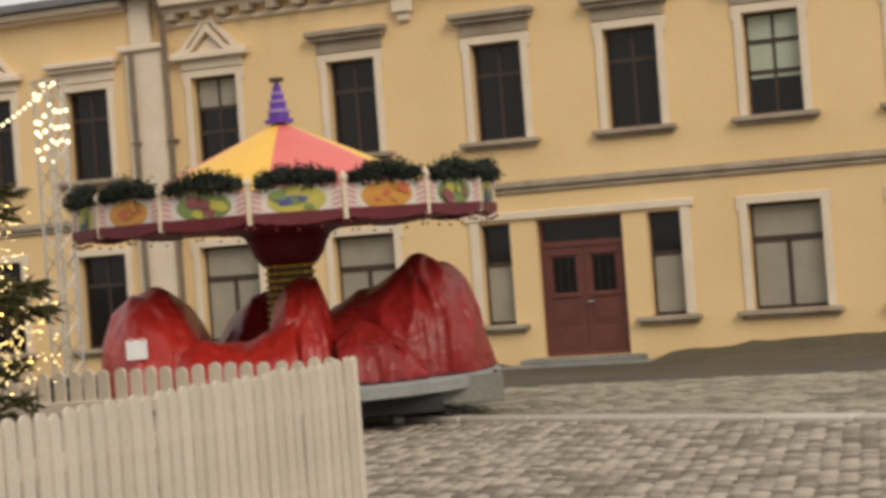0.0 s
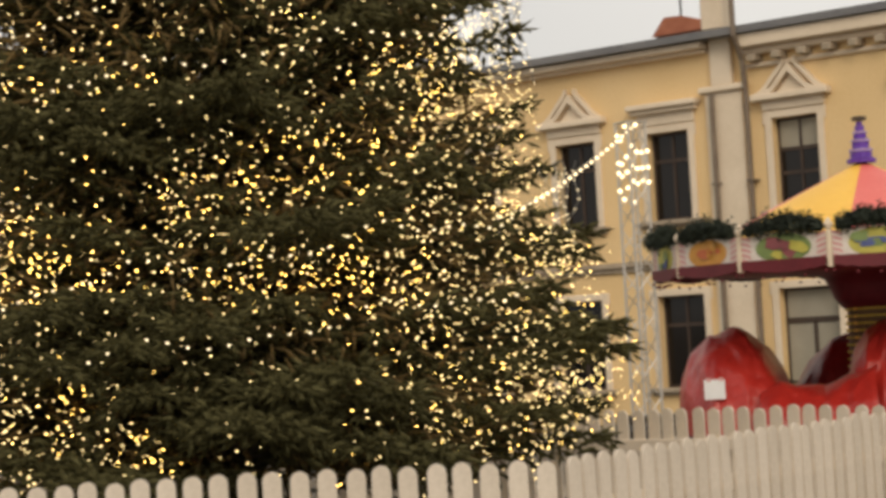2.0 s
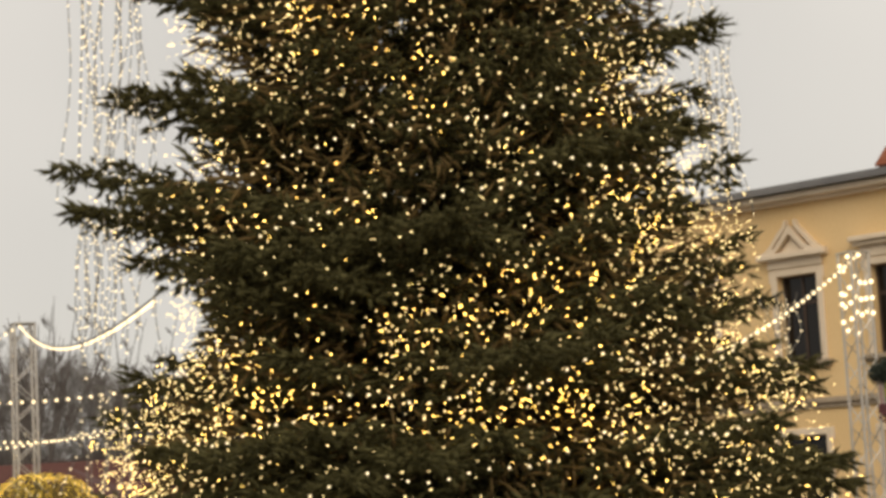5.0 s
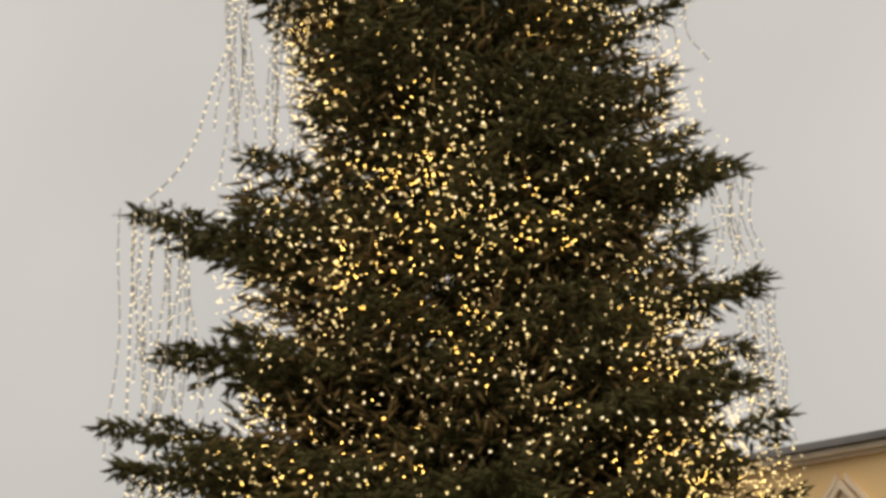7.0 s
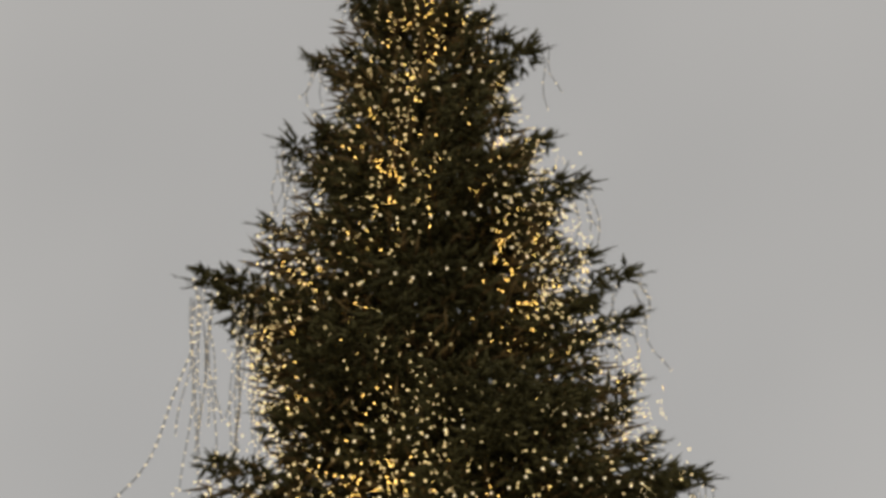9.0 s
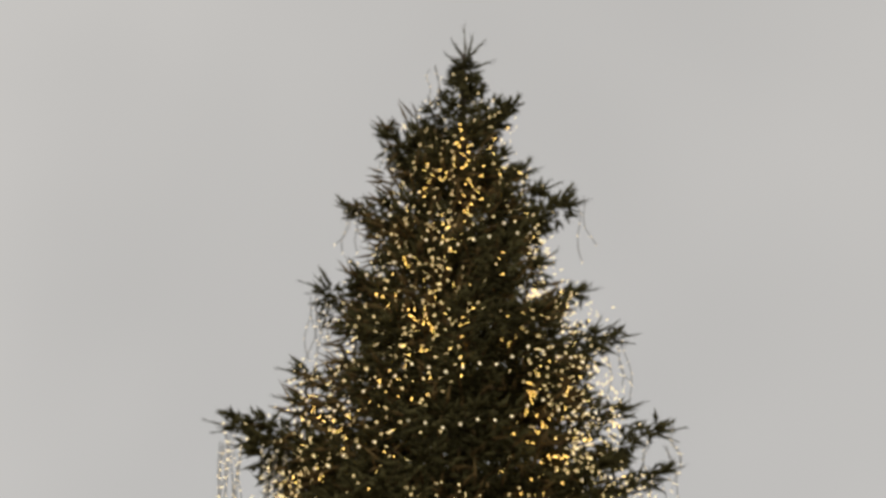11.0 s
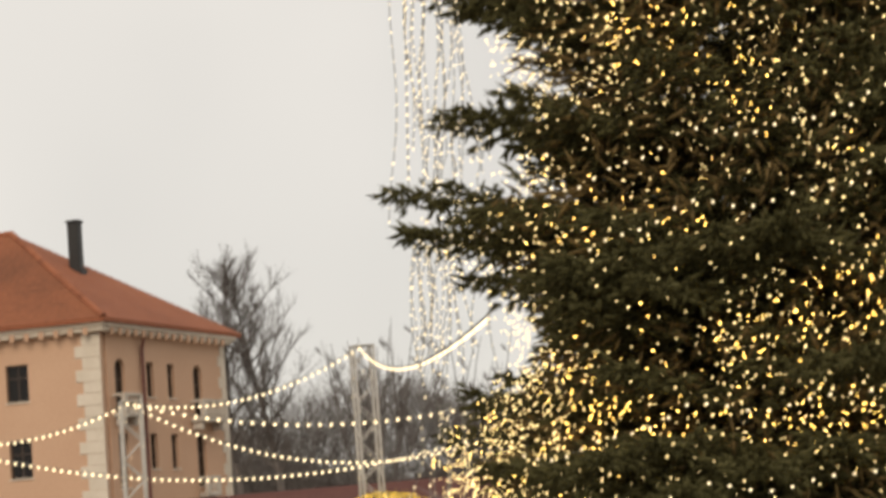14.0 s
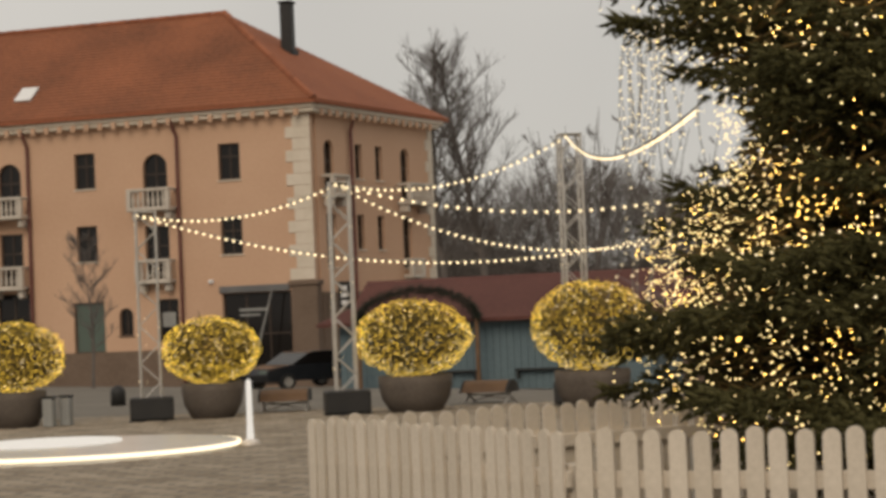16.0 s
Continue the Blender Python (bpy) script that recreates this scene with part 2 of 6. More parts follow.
def extrude(poly, axis, a, b):
    """A closed polygon, in the two other axes, drawn out along an axis from a to b."""
    n = len(poly)
    put = {"x": lambda p, t: (t, p[0], p[1]), "y": lambda p, t: (p[0], t, p[1]), "z": lambda p, t: (p[0], p[1], t)}[axis]
    v = [put(p, a) for p in poly] + [put(p, b) for p in poly]
    area = sum(poly[i][0] * poly[(i + 1) % n][1] - poly[(i + 1) % n][0] * poly[i][1] for i in range(n))
    flip = (area > 0) != (axis == "y")
    f = [tuple(range(n)), tuple(reversed(range(n, 2 * n)))]
    f += [(i, n + i, n + (i + 1) % n, (i + 1) % n) for i in range(n)]
    return v, [tuple(reversed(q)) for q in f] if flip else f


def lathe(profile, sides=24, a0=0.0, a1=360.0, squash=1.0):
    """(radius, z) pairs turned round the z axis."""
    full = abs(a1 - a0) >= 359.9
    cols = sides if full else sides + 1
    v = []
    for k in range(cols):
        a = radians(a0 + (a1 - a0) * k / sides)
        v += [(r * math.cos(a), r * math.sin(a) * squash, z) for r, z in profile]
    n, f = len(profile), []
    for k in range(sides):
        p, q = k * n, ((k + 1) % cols) * n
        f += [(p + i, q + i, q + i + 1, p + i + 1) for i in range(n - 1)]
    return v, f


def tube(path, r0, r1=None, sides=6):
    r1 = r0 if r1 is None else r1
    path = [Vector(p) for p in path]
    v, f = [], []
    for i, p in enumerate(path):
        d = (path[min(i + 1, len(path) - 1)] - path[max(i - 1, 0)]).normalized()
        side = d.cross(Vector((0, 0, 1)) if abs(d.z) < 0.9 else Vector((1, 0, 0))).normalized()
        up = side.cross(d)
        r = r0 + (r1 - r0) * i / (len(path) - 1)
        v += [tuple(p + side * (r * math.cos(2 * math.pi * k / sides)) + up * (r * math.sin(2 * math.pi * k / sides))) for k in range(sides)]
    for i in range(len(path) - 1):
        f += [(i * sides + k, i * sides + (k + 1) % sides, (i + 1) * sides + (k + 1) % sides, (i + 1) * sides + k) for k in range(sides)]
    f += [tuple(reversed(range(sides))), tuple(range((len(path) - 1) * sides, len(path) * sides))]
    return v, f


def wall_with_holes(x0, x1, z0, z1, y0, y1, holes):
    """A wall in the xz plane, from y0 (front) to y1, with rectangular openings (xa, xb, za, zb) right through."""
    xs = sorted({x0, x1, *(h[0] for h in holes), *(h[1] for h in holes)})
    zs = sorted({z0, z1, *(h[2] for h in holes), *(h[3] for h in holes)})
    v, f, made = [], [], {}

    def at(x, y, z):
        key = (round(x, 4), round(y, 4), round(z, 4))
        if key not in made:
            made[key] = len(v)
            v.append((x, y, z))
        return made[key]

    def solid(i, k):
        if not (0 <= i < len(xs) - 1 and 0 <= k < len(zs) - 1):
            return False
        cx, cz = (xs[i] + xs[i + 1]) / 2, (zs[k] + zs[k + 1]) / 2
        return not any(a < cx < b and c < cz < d for a, b, c, d in holes)
    for i in range(len(xs) - 1):
        for k in range(len(zs) - 1):
            if not solid(i, k):
                continue
            a, b, c, d = xs[i], xs[i + 1], zs[k], zs[k + 1]
            f.append((at(a, y0, c), at(b, y0, c), at(b, y0, d), at(a, y0, d)))
            f.append((at(b, y1, c), at(a, y1, c), at(a, y1, d), at(b, y1, d)))
            if not solid(i - 1, k):
                f.append((at(a, y1, c), at(a, y0, c), at(a, y0, d), at(a, y1, d)))
            if not solid(i + 1, k):
                f.append((at(b, y0, c), at(b, y1, c), at(b, y1, d), at(b, y0, d)))
            if not solid(i, k - 1):
                f.append((at(a, y0, c), at(a, y1, c), at(b, y1, c), at(b, y0, c)))
            if not solid(i, k + 1):
                f.append((at(a, y0, d), at(b, y0, d), at(b, y1, d), at(a, y1, d)))
    return v, f


def ring_frame(x0, x1, z0, z1, w, y0, y1, c=0.008):
    """Four bars round an opening, inside its edges."""
    return join(box(x0, x0 + w, y0, y1, z0, z1, c), box(x1 - w, x1, y0, y1, z0, z1, c),
                box(x0 + w, x1 - w, y0, y1, z1 - w, z1, c), box(x0 + w, x1 - w, y0, y1, z0, z0 + w, c))


PHI = (1 + math.sqrt(5)) / 2
BEAD_V = np.array([(p, q * PHI, 0) for p in (-1, 1) for q in (-1, 1)] + [(0, p, q * PHI) for p in (-1, 1) for q in (-1, 1)] + [(q * PHI, 0, p) for p in (-1, 1) for q in (-1, 1)]) / math.sqrt(1 + PHI * PHI)
BEAD_F = np.array([t if np.dot(np.cross(BEAD_V[t[1]] - BEAD_V[t[0]], BEAD_V[t[2]] - BEAD_V[t[0]]), BEAD_V[t[0]]) > 0 else t[::-1] for t in itertools.combinations(range(12), 3)
                   if all(np.linalg.norm(BEAD_V[a] - BEAD_V[b]) < 1.1 for a, b in itertools.combinations(t, 2))])


def bulbs_mesh(name, points, radius, mat):
    pts = np.asarray(points, dtype=float)
    rad = np.broadcast_to(np.asarray(radius, dtype=float), (len(pts),))
    v = (pts[:, None, :] + BEAD_V[None] * rad[:, None, None]).reshape(-1, 3)
    f = (BEAD_F[None] + 12 * np.arange(len(pts))[:, None, None]).reshape(-1, 3)
    return array_mesh(name, v, f, mat)


def catenary(a, b, sag, n):
    a, b = Vector(a), Vector(b)
    return [a.lerp(b, i / n) - Vector((0, 0, 4 * sag * (i / n) * (1 - i / n))) for i in range(n + 1)]


# ---- ground ----
FACE = radians(139.6)
U = Vector((math.sin(FACE), math.cos(FACE), 0))
N = Vector((-U.y, U.x, 0))


def fall(x, y):
    """Height of the square: level, then falling gently towards the houses."""
    s = max(0.0, min(1.0, (N.x * x + N.y * y - 20) / 17))
    return -0.60 * s * s * (3 - 2 * s) - 0.012 * max(0.0, min(45.0, y - 45))


def build_ground():
    xs = sorted({-900, -500, -300, -200, -150, *range(-100, 101, 4), 150, 200, 300, 500, 900, *np.arange(-20, 40, 1.0)})
    ys = sorted({-600, -300, -150, -80, *range(-40, 121, 4), 160, 250, 400, 700, 1200, *np.arange(8, 44, 1.0)})
    v = [(x, y, fall(x, y)) for y in ys for x in xs]
    w = len(xs)
    f = [(j * w + i, j * w + i + 1, (j + 1) * w + i + 1, (j + 1) * w + i) for j in range(len(ys) - 1) for i in range(w - 1)]
    tagged(part("ground", (v, f), ASPHALT), "grey-brown sandy stone ground of the town square", "ground", kind="structure")


build_ground()

# ---- yellow town house: x along the front, y into the house ----
YM = Matrix(((U.x, N.x, 0, 37 * N.x), (U.y, N.y, 0, 37 * N.y), (0, 0, 1, 0), (0, 0, 0, 1)))
house = thing("town_house", YM, "two-storey yellow rendered town house with cream window surrounds", "house")
UPPER = [-31.9, -29.0, -26.1, -23.6, -20.42, -17.2, -14.0, -11.2, -8.42, -5.6, -2.8]
GROUND = [(-32.6, -31.2), (-29.7, -28.3), (-26.9, -25.6), (-24.1, -22.9), (-21.05, -19.65), (-17.9, -16.5), (-9.12, -7.7), (-6.3, -4.9), (-3.5, -2.1)]
SIDE = [(-14.62, -13.97), (-11.13, -10.44)]
DOOR = (-13.41, -11.63)
UZ, GZ = (3.95, 5.9), (0.26, 2.28)
UW = 0.54
holes = [(c - UW, c + UW, *UZ) for c in UPPER] + [(a, b, *GZ) for a, b in GROUND + SIDE] + [(*DOOR, -0.44, 2.3)]
part("wall", wall_with_holes(-36, 0, -1.2, 7.75, 0, 0.45, holes), YELLOW, house)
part("side_wall", join(box(-36, -35.6, 0.45, 10, -1.2, 7.7), box(-0.4, 0, 0.45, 10, -1.2, 7.7), box(-36, 0, 10, 10.4, -1.2, 7.7)), YELLOW, house)
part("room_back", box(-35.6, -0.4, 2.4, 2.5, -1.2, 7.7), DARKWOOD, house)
part("floor_slab", box(-35.6, -0.4, 0.46, 9.9, 2.95, 3.2), DARKWOOD, house)
part("roof", extrude([(-0.5, 7.92), (0.2, 8.0), (5.2, 8.3), (10.6, 7.95), (10.6, 7.75), (-0.55, 7.75)], "x", -36.2, 0.2), SLATE, house, "low grey sheet roof")
part("band_course", join(box(-36, 0, -0.07, 0, 2.86, 2.96, 0.015), box(-36, 0, -0.13, 0, 2.962, 3.06, 0.02), box(-36, 0, -0.04, 0, 3.062, 3.10)), HOOD, house, "weathered stone string course")
part("cornice", join(box(-36, -22.4, -0.2, 0, 7.5, 7.58, 0.02), box(-36, -22.4, -0.38, 0, 7.582, 7.74, 0.04)), TRIM, house)
for low, high, deep in ((7.02, 7.12, 0.10), (7.30, 7.44, 0.22), (7.442, 7.74, 0.45)):
    part("cornice", box(-21.5, 0, -deep, 0, low, high, 0.03), TRIM, house)
for k in range(36):
    x = -21.3 + k * 0.6
    part("dentil", box(x, x + 0.22, -0.36, -0.002, 7.14, 7.298, 0.02), HOOD, house)
for x in (-15.9, -7.2):
    part("console", join(box(x - 0.22, x + 0.22, -0.20, 0, 6.72, 7.0, 0.03), box(x - 0.14, x + 0.14, -0.12, 0, 6.55, 6.718, 0.03)), TRIM, house)
part("pilaster", box(-22.5, -21.58, -0.14, 0, 0.2, 6.6, 0.02), TRIM, house, "cream pilaster")
part("pilaster_band", box(-22.62, -21.46, -0.24, 0, 6.6, 6.74, 0.03), TRIM, house)
part("pilaster_head", box(-22.32, -21.8, -0.16, 0, 6.742, 7.9, 0.02), TRIM, house)
part("chimney_block", box(-22.34, -21.78, -0.42, 0.12, 7.9, 8.66, 0.06), TRIM, house)
part("chimney_cap", box(-22.46, -21.66, -0.54, 0.24, 8.66, 8.9, 0.09), TRIM, house)
part("chimney", join(box(-24.5, -22.9, 1.2, 2.1, 7.9, 8.24, 0.02), extrude([(-24.55, 8.242), (-22.85, 8.242), (-23.2, 8.42), (-23.75, 8.62), (-24.2, 8.64)], "y", 1.1, 2.2)), BRICK, house, "red brick chimney")
part("antenna", join(tube([(-24.05, 1.6, 8.55), (-24.05, 1.6, 9.45)], 0.025), tube([(-24.35, 1.6, 9.42), (-24.05, 1.6, 9.1)], 0.018), tube([(-23.75, 1.6, 9.42), (-24.05, 1.6, 9.1)], 0.018)), BLACK, house)
for x in (-22.28, -21.42):
    part("downpipe", join(tube([(x, -0.22, -0.4), (x, -0.22, 6.55)], 0.06, sides=8), *[box(x - 0.08, x + 0.08, -0.3, 0.0, z, z + 0.05) for z in (0.8, 2.7, 4.6)]), ZINC, house, "brown zinc downpipe")
part("downpipe", tube([(-21.42, -0.22, 6.55), (-21.42, -0.3, 7.2), (-21.42, -0.6, 7.7), (-21.42, -0.6, 9.3)], 0.065, sides=8), ZINC, house)


def glazing(win, x0, x1, z0, z1, mullions, transoms, blind=None, blind_to=0.0, glass=GLASS, y=0.2, bar=0.03, blind_top=1.0, whole_top=False):
    """Wooden frame, glass and blind in an opening."""
    w = 0.055
    part("window_frame", ring_frame(x0 + 0.002, x1 - 0.002, z0 + 0.002, z1 - 0.002, w, y, y + 0.07), DARKWOOD, win)
    xs = [x0 + w] + [x0 + (x1 - x0) * k for k in mullions] + [x1 - w]
    zs = [z0 + w] + [z0 + (z1 - z0) * k for k in transoms] + [z1 - w]
    bars = [box(x - bar, x + bar, y + 0.003, y + 0.06, z0 + w, zs[-2] if whole_top else z1 - w) for x in xs[1:-1]]
    bars += [box(x0 + w, x1 - w, y - 0.006, y + 0.066, z - bar * 1.3, z + bar * 1.3) for z in zs[1:-1]]
    if bars:
        part("glazing_bar", join(*bars), DARKWOOD, win)
    for i in range(len(xs) - 1):
        for k in range(len(zs) - 1):
            part("pane", box(xs[i], xs[i + 1], y + 0.03, y + 0.036, zs[k], zs[k + 1]), glass, win)
    if blind is not None:
        part("blind", box(x0 + w, x1 - w, y + 0.022, y + 0.028, z0 + (z1 - z0) * blind_to, min(z1 - w, z0 + (z1 - z0) * blind_top)), blind, win)


def surround(win, x0, x1, z0, z1, w=0.16):
    part("surround", join(box(x0 - w, x0, -0.05, 0.0, z0, z1 + w, 0.012), box(x1, x1 + w, -0.05, 0.0, z0, z1 + w, 0.012), box(x0, x1, -0.05, 0.0, z1, z1 + w, 0.012),
                          box(x0 - w - 0.05, x0 - w, -0.045, 0.0, z1 - 0.12, z1 + w, 0.01), box(x1 + w, x1 + w + 0.05, -0.045, 0.0, z1 - 0.12, z1 + w, 0.01)), TRIM, win)


def sill(win, x0, x1, z):
    part("window_sill", join(box(x0 - 0.3, x1 + 0.3, -0.20, 0.18, z - 0.10, z, 0.015), box(x0 - 0.24, x1 + 0.24, -0.1, 0, z - 0.17, z - 0.102, 0.015)), HOOD, win)


for i, c in enumerate(UPPER):
    win = part("window", box(c - UW, c + UW, 0.3, 0.31, UZ[0], UZ[1]), DARKWOOD, house)
    win.data.materials[0] = INNER
    a, b = c - UW, c + UW
    if c == -8.42:
        glazing(win, a, b, *UZ, [0.5], [0.42, 0.72], BLIND_GREEN, 0.36)
    elif c == -20.42:
        glazing(win, a, b, *UZ, [0.5], [0.4, 0.66], BLIND, 0.66)
    else:
        glazing(win, a, b, *UZ, [0.5], [0.68])
    surround(win, a, b, *UZ)
    sill(win, a, b, UZ[0])
    if c in (-20.42, -26.1):
        part("hood", join(box(a - 0.38, b + 0.38, -0.26, 0, 6.28, 6.42, 0.025), box(a - 0.2, b + 0.2, -0.08, 0, 6.08, 6.278, 0.01),
                          extrude([(c - 0.72, 6.422), (c - 0.4, 6.55), (c, 7.02), (c + 0.4, 6.55), (c + 0.72, 6.422), (c + 0.42, 6.424), (c, 6.84), (c - 0.42, 6.424)], "y", -0.22, 0),
                          extrude([(c - 0.34, 6.425), (c + 0.34, 6.425), (c, 6.76)], "y", -0.09, 0)), TRIM, win, "cream pediment hood with scrolls")
        for s in (-1, 1):
            swoop = [(0.12 + 0.78 * q, 7.16 - 0.72 * q ** 0.62 + 0.05 * math.sin(q * 6.3)) for q in np.linspace(0, 1, 10)]
            swoop = [(c + s * x, z) for x, z in swoop] + [(c + s * (x - 0.02), z - 0.11) for x, z in reversed(swoop[:-1])]
            part("scroll", extrude(swoop, "y", -0.16, -0.002), TRIM, win)
    else:
        part("hood", join(box(a - 0.36, b + 0.36, -0.30, 0, 6.42, 6.55, 0.03), box(a - 0.30, b + 0.30, -0.20, 0, 6.33, 6.418, 0.015), box(a - 0.2, b + 0.2, -0.06, 0, 6.08, 6.328, 0.01)), TRIM if c < -22 else HOOD, win, "weathered stone hood moulding")
for a, b in GROUND:
    win = part("window", box(a, b, 0.3, 0.31, *GZ), INNER, house)
    if b < -22.5:
        glazing(win, a, b, *GZ, [0.5], [0.68])
    else:
        glazing(win, a, b, *GZ, [0.5], [0.66], BLIND, 0.03, bar=0.045, whole_top=True)
    surround(win, a, b, *GZ)
    sill(win, a, b, GZ[0])
for a, b in SIDE:
    win = part("window", box(a, b, 0.3, 0.31, *GZ), INNER, house)
    glazing(win, a, b, *GZ, [], [0.6], BLIND, 0.03, bar=0.035, blind_top=0.6)
    sill(win, a, b, GZ[0])
part("surround", join(box(-14.82, -14.62, -0.05, 0, 0.26, 2.5, 0.012), box(-10.44, -10.24, -0.05, 0, 0.26, 2.5, 0.012), box(-14.9, -10.16, -0.08, 0, 2.34, 2.5, 0.015)), TRIM, house)
# door
door = part("door", box(DOOR[0], DOOR[1], 0.32, 0.33, -0.44, 2.3), INNER, house, "oxblood panelled double door with a transom light")
part("door_frame", ring_frame(DOOR[0] + 0.002, DOOR[1] - 0.002, -0.44, 2.298, 0.07, 0.14, 0.28), DOORWOOD, door)
part("transom_bar", box(DOOR[0] + 0.07, DOOR[1] - 0.07, 0.13, 0.27, 1.72, 1.84, 0.01), DOORWOOD, door)
part("pane", box(DOOR[0] + 0.07, DOOR[1] - 0.07, 0.22, 0.226, 1.84, 2.23), GLASS, door)
for a, b in ((DOOR[0] + 0.072, -12.525), (-12.515, DOOR[1] - 0.072)):
    mid = (a + b) / 2
    leaf = part("door_leaf", wall_with_holes(a, b, -0.42, 1.718, 0.16, 0.22, [(mid - 0.24, mid + 0.24, 0.82, 1.52)]), DOORWOOD, door)
    part("pane", box(mid - 0.24, mid + 0.24, 0.2, 0.206, 0.82, 1.52), GLASS, leaf)
    for z0, z1 in ((-0.32, 0.12), (0.2, 0.64)):
        part("door_panel", join(box(mid - 0.28, mid + 0.28, 0.14, 0.158, z0, z1, 0.012), box(mid - 0.2, mid + 0.2, 0.122, 0.138, z0 + 0.08, z1 - 0.08, 0.012)), DOORWOOD, leaf)
    for z0 in (0.72, 1.55):
        part("panel_moulding", box(mid - 0.3, mid + 0.3, 0.12, 0.158, z0, z0 + 0.07, 0.01), DOORWOOD, leaf)
    for k in (-1, 1):
        part("grille_bar", box(mid + k * 0.09 - 0.012, mid + k * 0.09 + 0.012, 0.172, 0.19, 0.82, 1.52), BLACK, leaf)
part("door_handle", tube([(-12.46, 0.15, 0.62), (-12.46, 0.08, 0.62), (-12.34, 0.08, 0.62)], 0.015), STEEL, door)

step = thing("door_step", YM, "worn grey stone steps at the house door", "step", kind="structure")
part("step_block", join(box(-13.75, -11.3, -0.55, 0.14, -0.9, -0.445, 0.03), box(-14.05, -10.95, -0.95, -0.552, -0.95, -0.53, 0.03)), STEP, step)


def mossy_bank():
    """A ragged bank of moss and stone along the foot of the wall."""
    v, f, nx, ny = [], [], 90, 7
    for i in range(nx + 1):
        x = -36 + 36 * i / nx
        rise = 0.0 if x < -11 else 0.22 * min(1, (x + 11) / 2.5)
        hump = 0.10 * noise.noise((x * 0.9, 3, 0)) + 0.04 * noise.noise((x * 3, 1, 0))
        gate = 0.02 if -14.2 < x < -10.9 else 1.0
        for k in range(ny + 1):
            q = k / ny
            y = 0.0 - q * (1.5 + 1.4 * (rise > 0) * min(1, max(0, (x + 11) / 2.5)))
            p = YM @ Vector((x, y, 0))
            z = fall(p.x, p.y) + ((rise + 0.10 + hump) * (1 - q) ** 1.4 * gate if k < ny else -0.05) + 0.03 * gate * noise.noise((x * 2.2, y * 2.2, 4))
            v.append((x, y, z))
    for i in range(nx):
        f += [(i * (ny + 1) + k, i * (ny + 1) + k + 1, (i + 1) * (ny + 1) + k + 1, (i + 1) * (ny + 1) + k) for k in range(ny)]
    ob = part("verge", (v, f), MOSS, None, smooth=True, m=YM)
    tagged(ob, "dark mossy stone bank along the foot of the house", "verge", kind="structure")


mossy_bank()



def house_road():
    """A strip of dark worn asphalt between the cobbles and the foot of the house."""
    v, f, nx, ny = [], [], 60, 14
    for i in range(nx + 1):
        x = -42 + 60 * i / nx
        for k in range(ny + 1):
            y = -12.4 + 0.25 * noise.noise((x * 0.5, 2, 0)) + (12.4 - 0.02) * k / ny if k == 0 else -12.4 + 12.38 * k / ny
            p = YM @ Vector((x, y, 0))
            v.append((x, y, fall(p.x, p.y) + 0.014))
    for i in range(nx):
        f += [(i * (ny + 1) + k, (i + 1) * (ny + 1) + k, (i + 1) * (ny + 1) + k + 1, i * (ny + 1) + k + 1) for k in range(ny)]
    tagged(part("road", (v, f), ROAD, None, m=YM), "dark worn mossy asphalt strip along the yellow house", "road", kind="structure")


house_road()

# ---- picket fence round the tree ----
CORNERS = [(5.3, 11.75), (2.15, 8.95), (-1.45, 9.95), (-3.4, 12.0), (1.95, 15.9)]


def picket_geo(w=0.09, h=1.1, t=0.02):
    top = [(w / 2 * math.cos(a), h - w / 2 + w / 2 * math.sin(a)) for a in [math.pi * k / 8 for k in range(9)]]
    return extrude([(-w / 2, 0.06), (w / 2, 0.06), *top], "y", -t / 2, t / 2)


PICKET = mesh_of("picket", picket_geo(), WHITE_PAINT)
rng = random.Random(5)
for i, a in enumerate(CORNERS):
    b = CORNERS[(i + 1) % len(CORNERS)]
    d = Vector((b[0] - a[0], b[1] - a[1], 0))
    L = d.length
    panel = thing("picket_fence", pose(a[0], a[1], fall(*a), 0, 0, math.degrees(math.atan2(d.y, d.x))), "white painted wooden picket fence with rounded tops round the spruce", "fence", "fence panels round the tree")
    for z in (0.28, 0.80):
        part("rail", box(0.03, L - 0.03, -0.05, -0.012, z, z + 0.09, 0.006), WHITE_PAINT, panel)
    part("post", box(0.06, 0.14, -0.135, -0.055, 0.0, 0.92, 0.008), WHITE_PAINT, panel)
    n = int((L - 0.04) / 0.125)
    for k in range(n):
        part("picket", PICKET, None, panel, m=pose(0.02 + (L - 0.04) * (k + 0.5) / n, rng.uniform(-0.004, 0.004), rng.uniform(-0.012, 0.012), 0, rng.uniform(-0.7, 0.7), rng.uniform(-2, 2)))

# ---- carousel ----
CM = pose(8.2, 19.8, 0, 0, 0, math.degrees(math.atan2(-19.8, -8.2)) + 90)
# local y points away from the square's middle, -y towards it
carousel = thing("carousel", CM, "small children's carousel closed for winter under red tarpaulins", "carousel")
part("platform", join(lathe([(0.01, 0.50), (2.16, 0.50), (2.2, 0.47), (2.2, 0.36), (2.1, 0.34), (0.01, 0.34)], 30)), GREY_SKIRT, carousel, "grey round deck")
for k in range(5):
    y = -1.6 + 0.8 * k
    w = math.sqrt(max(0.2, 2.15 ** 2 - y * y))
    part("chassis_beam", box(-w, w, y - 0.05, y + 0.05, 0.16, 0.338, 0.01), BLACK, carousel)
part("chassis_beam", join(box(-0.6, -0.5, -2.1, 2.1, 0.1, 0.159, 0.01), box(0.9, 1.0, -2.1, 2.1, 0.1, 0.159, 0.01)), BLACK, carousel)
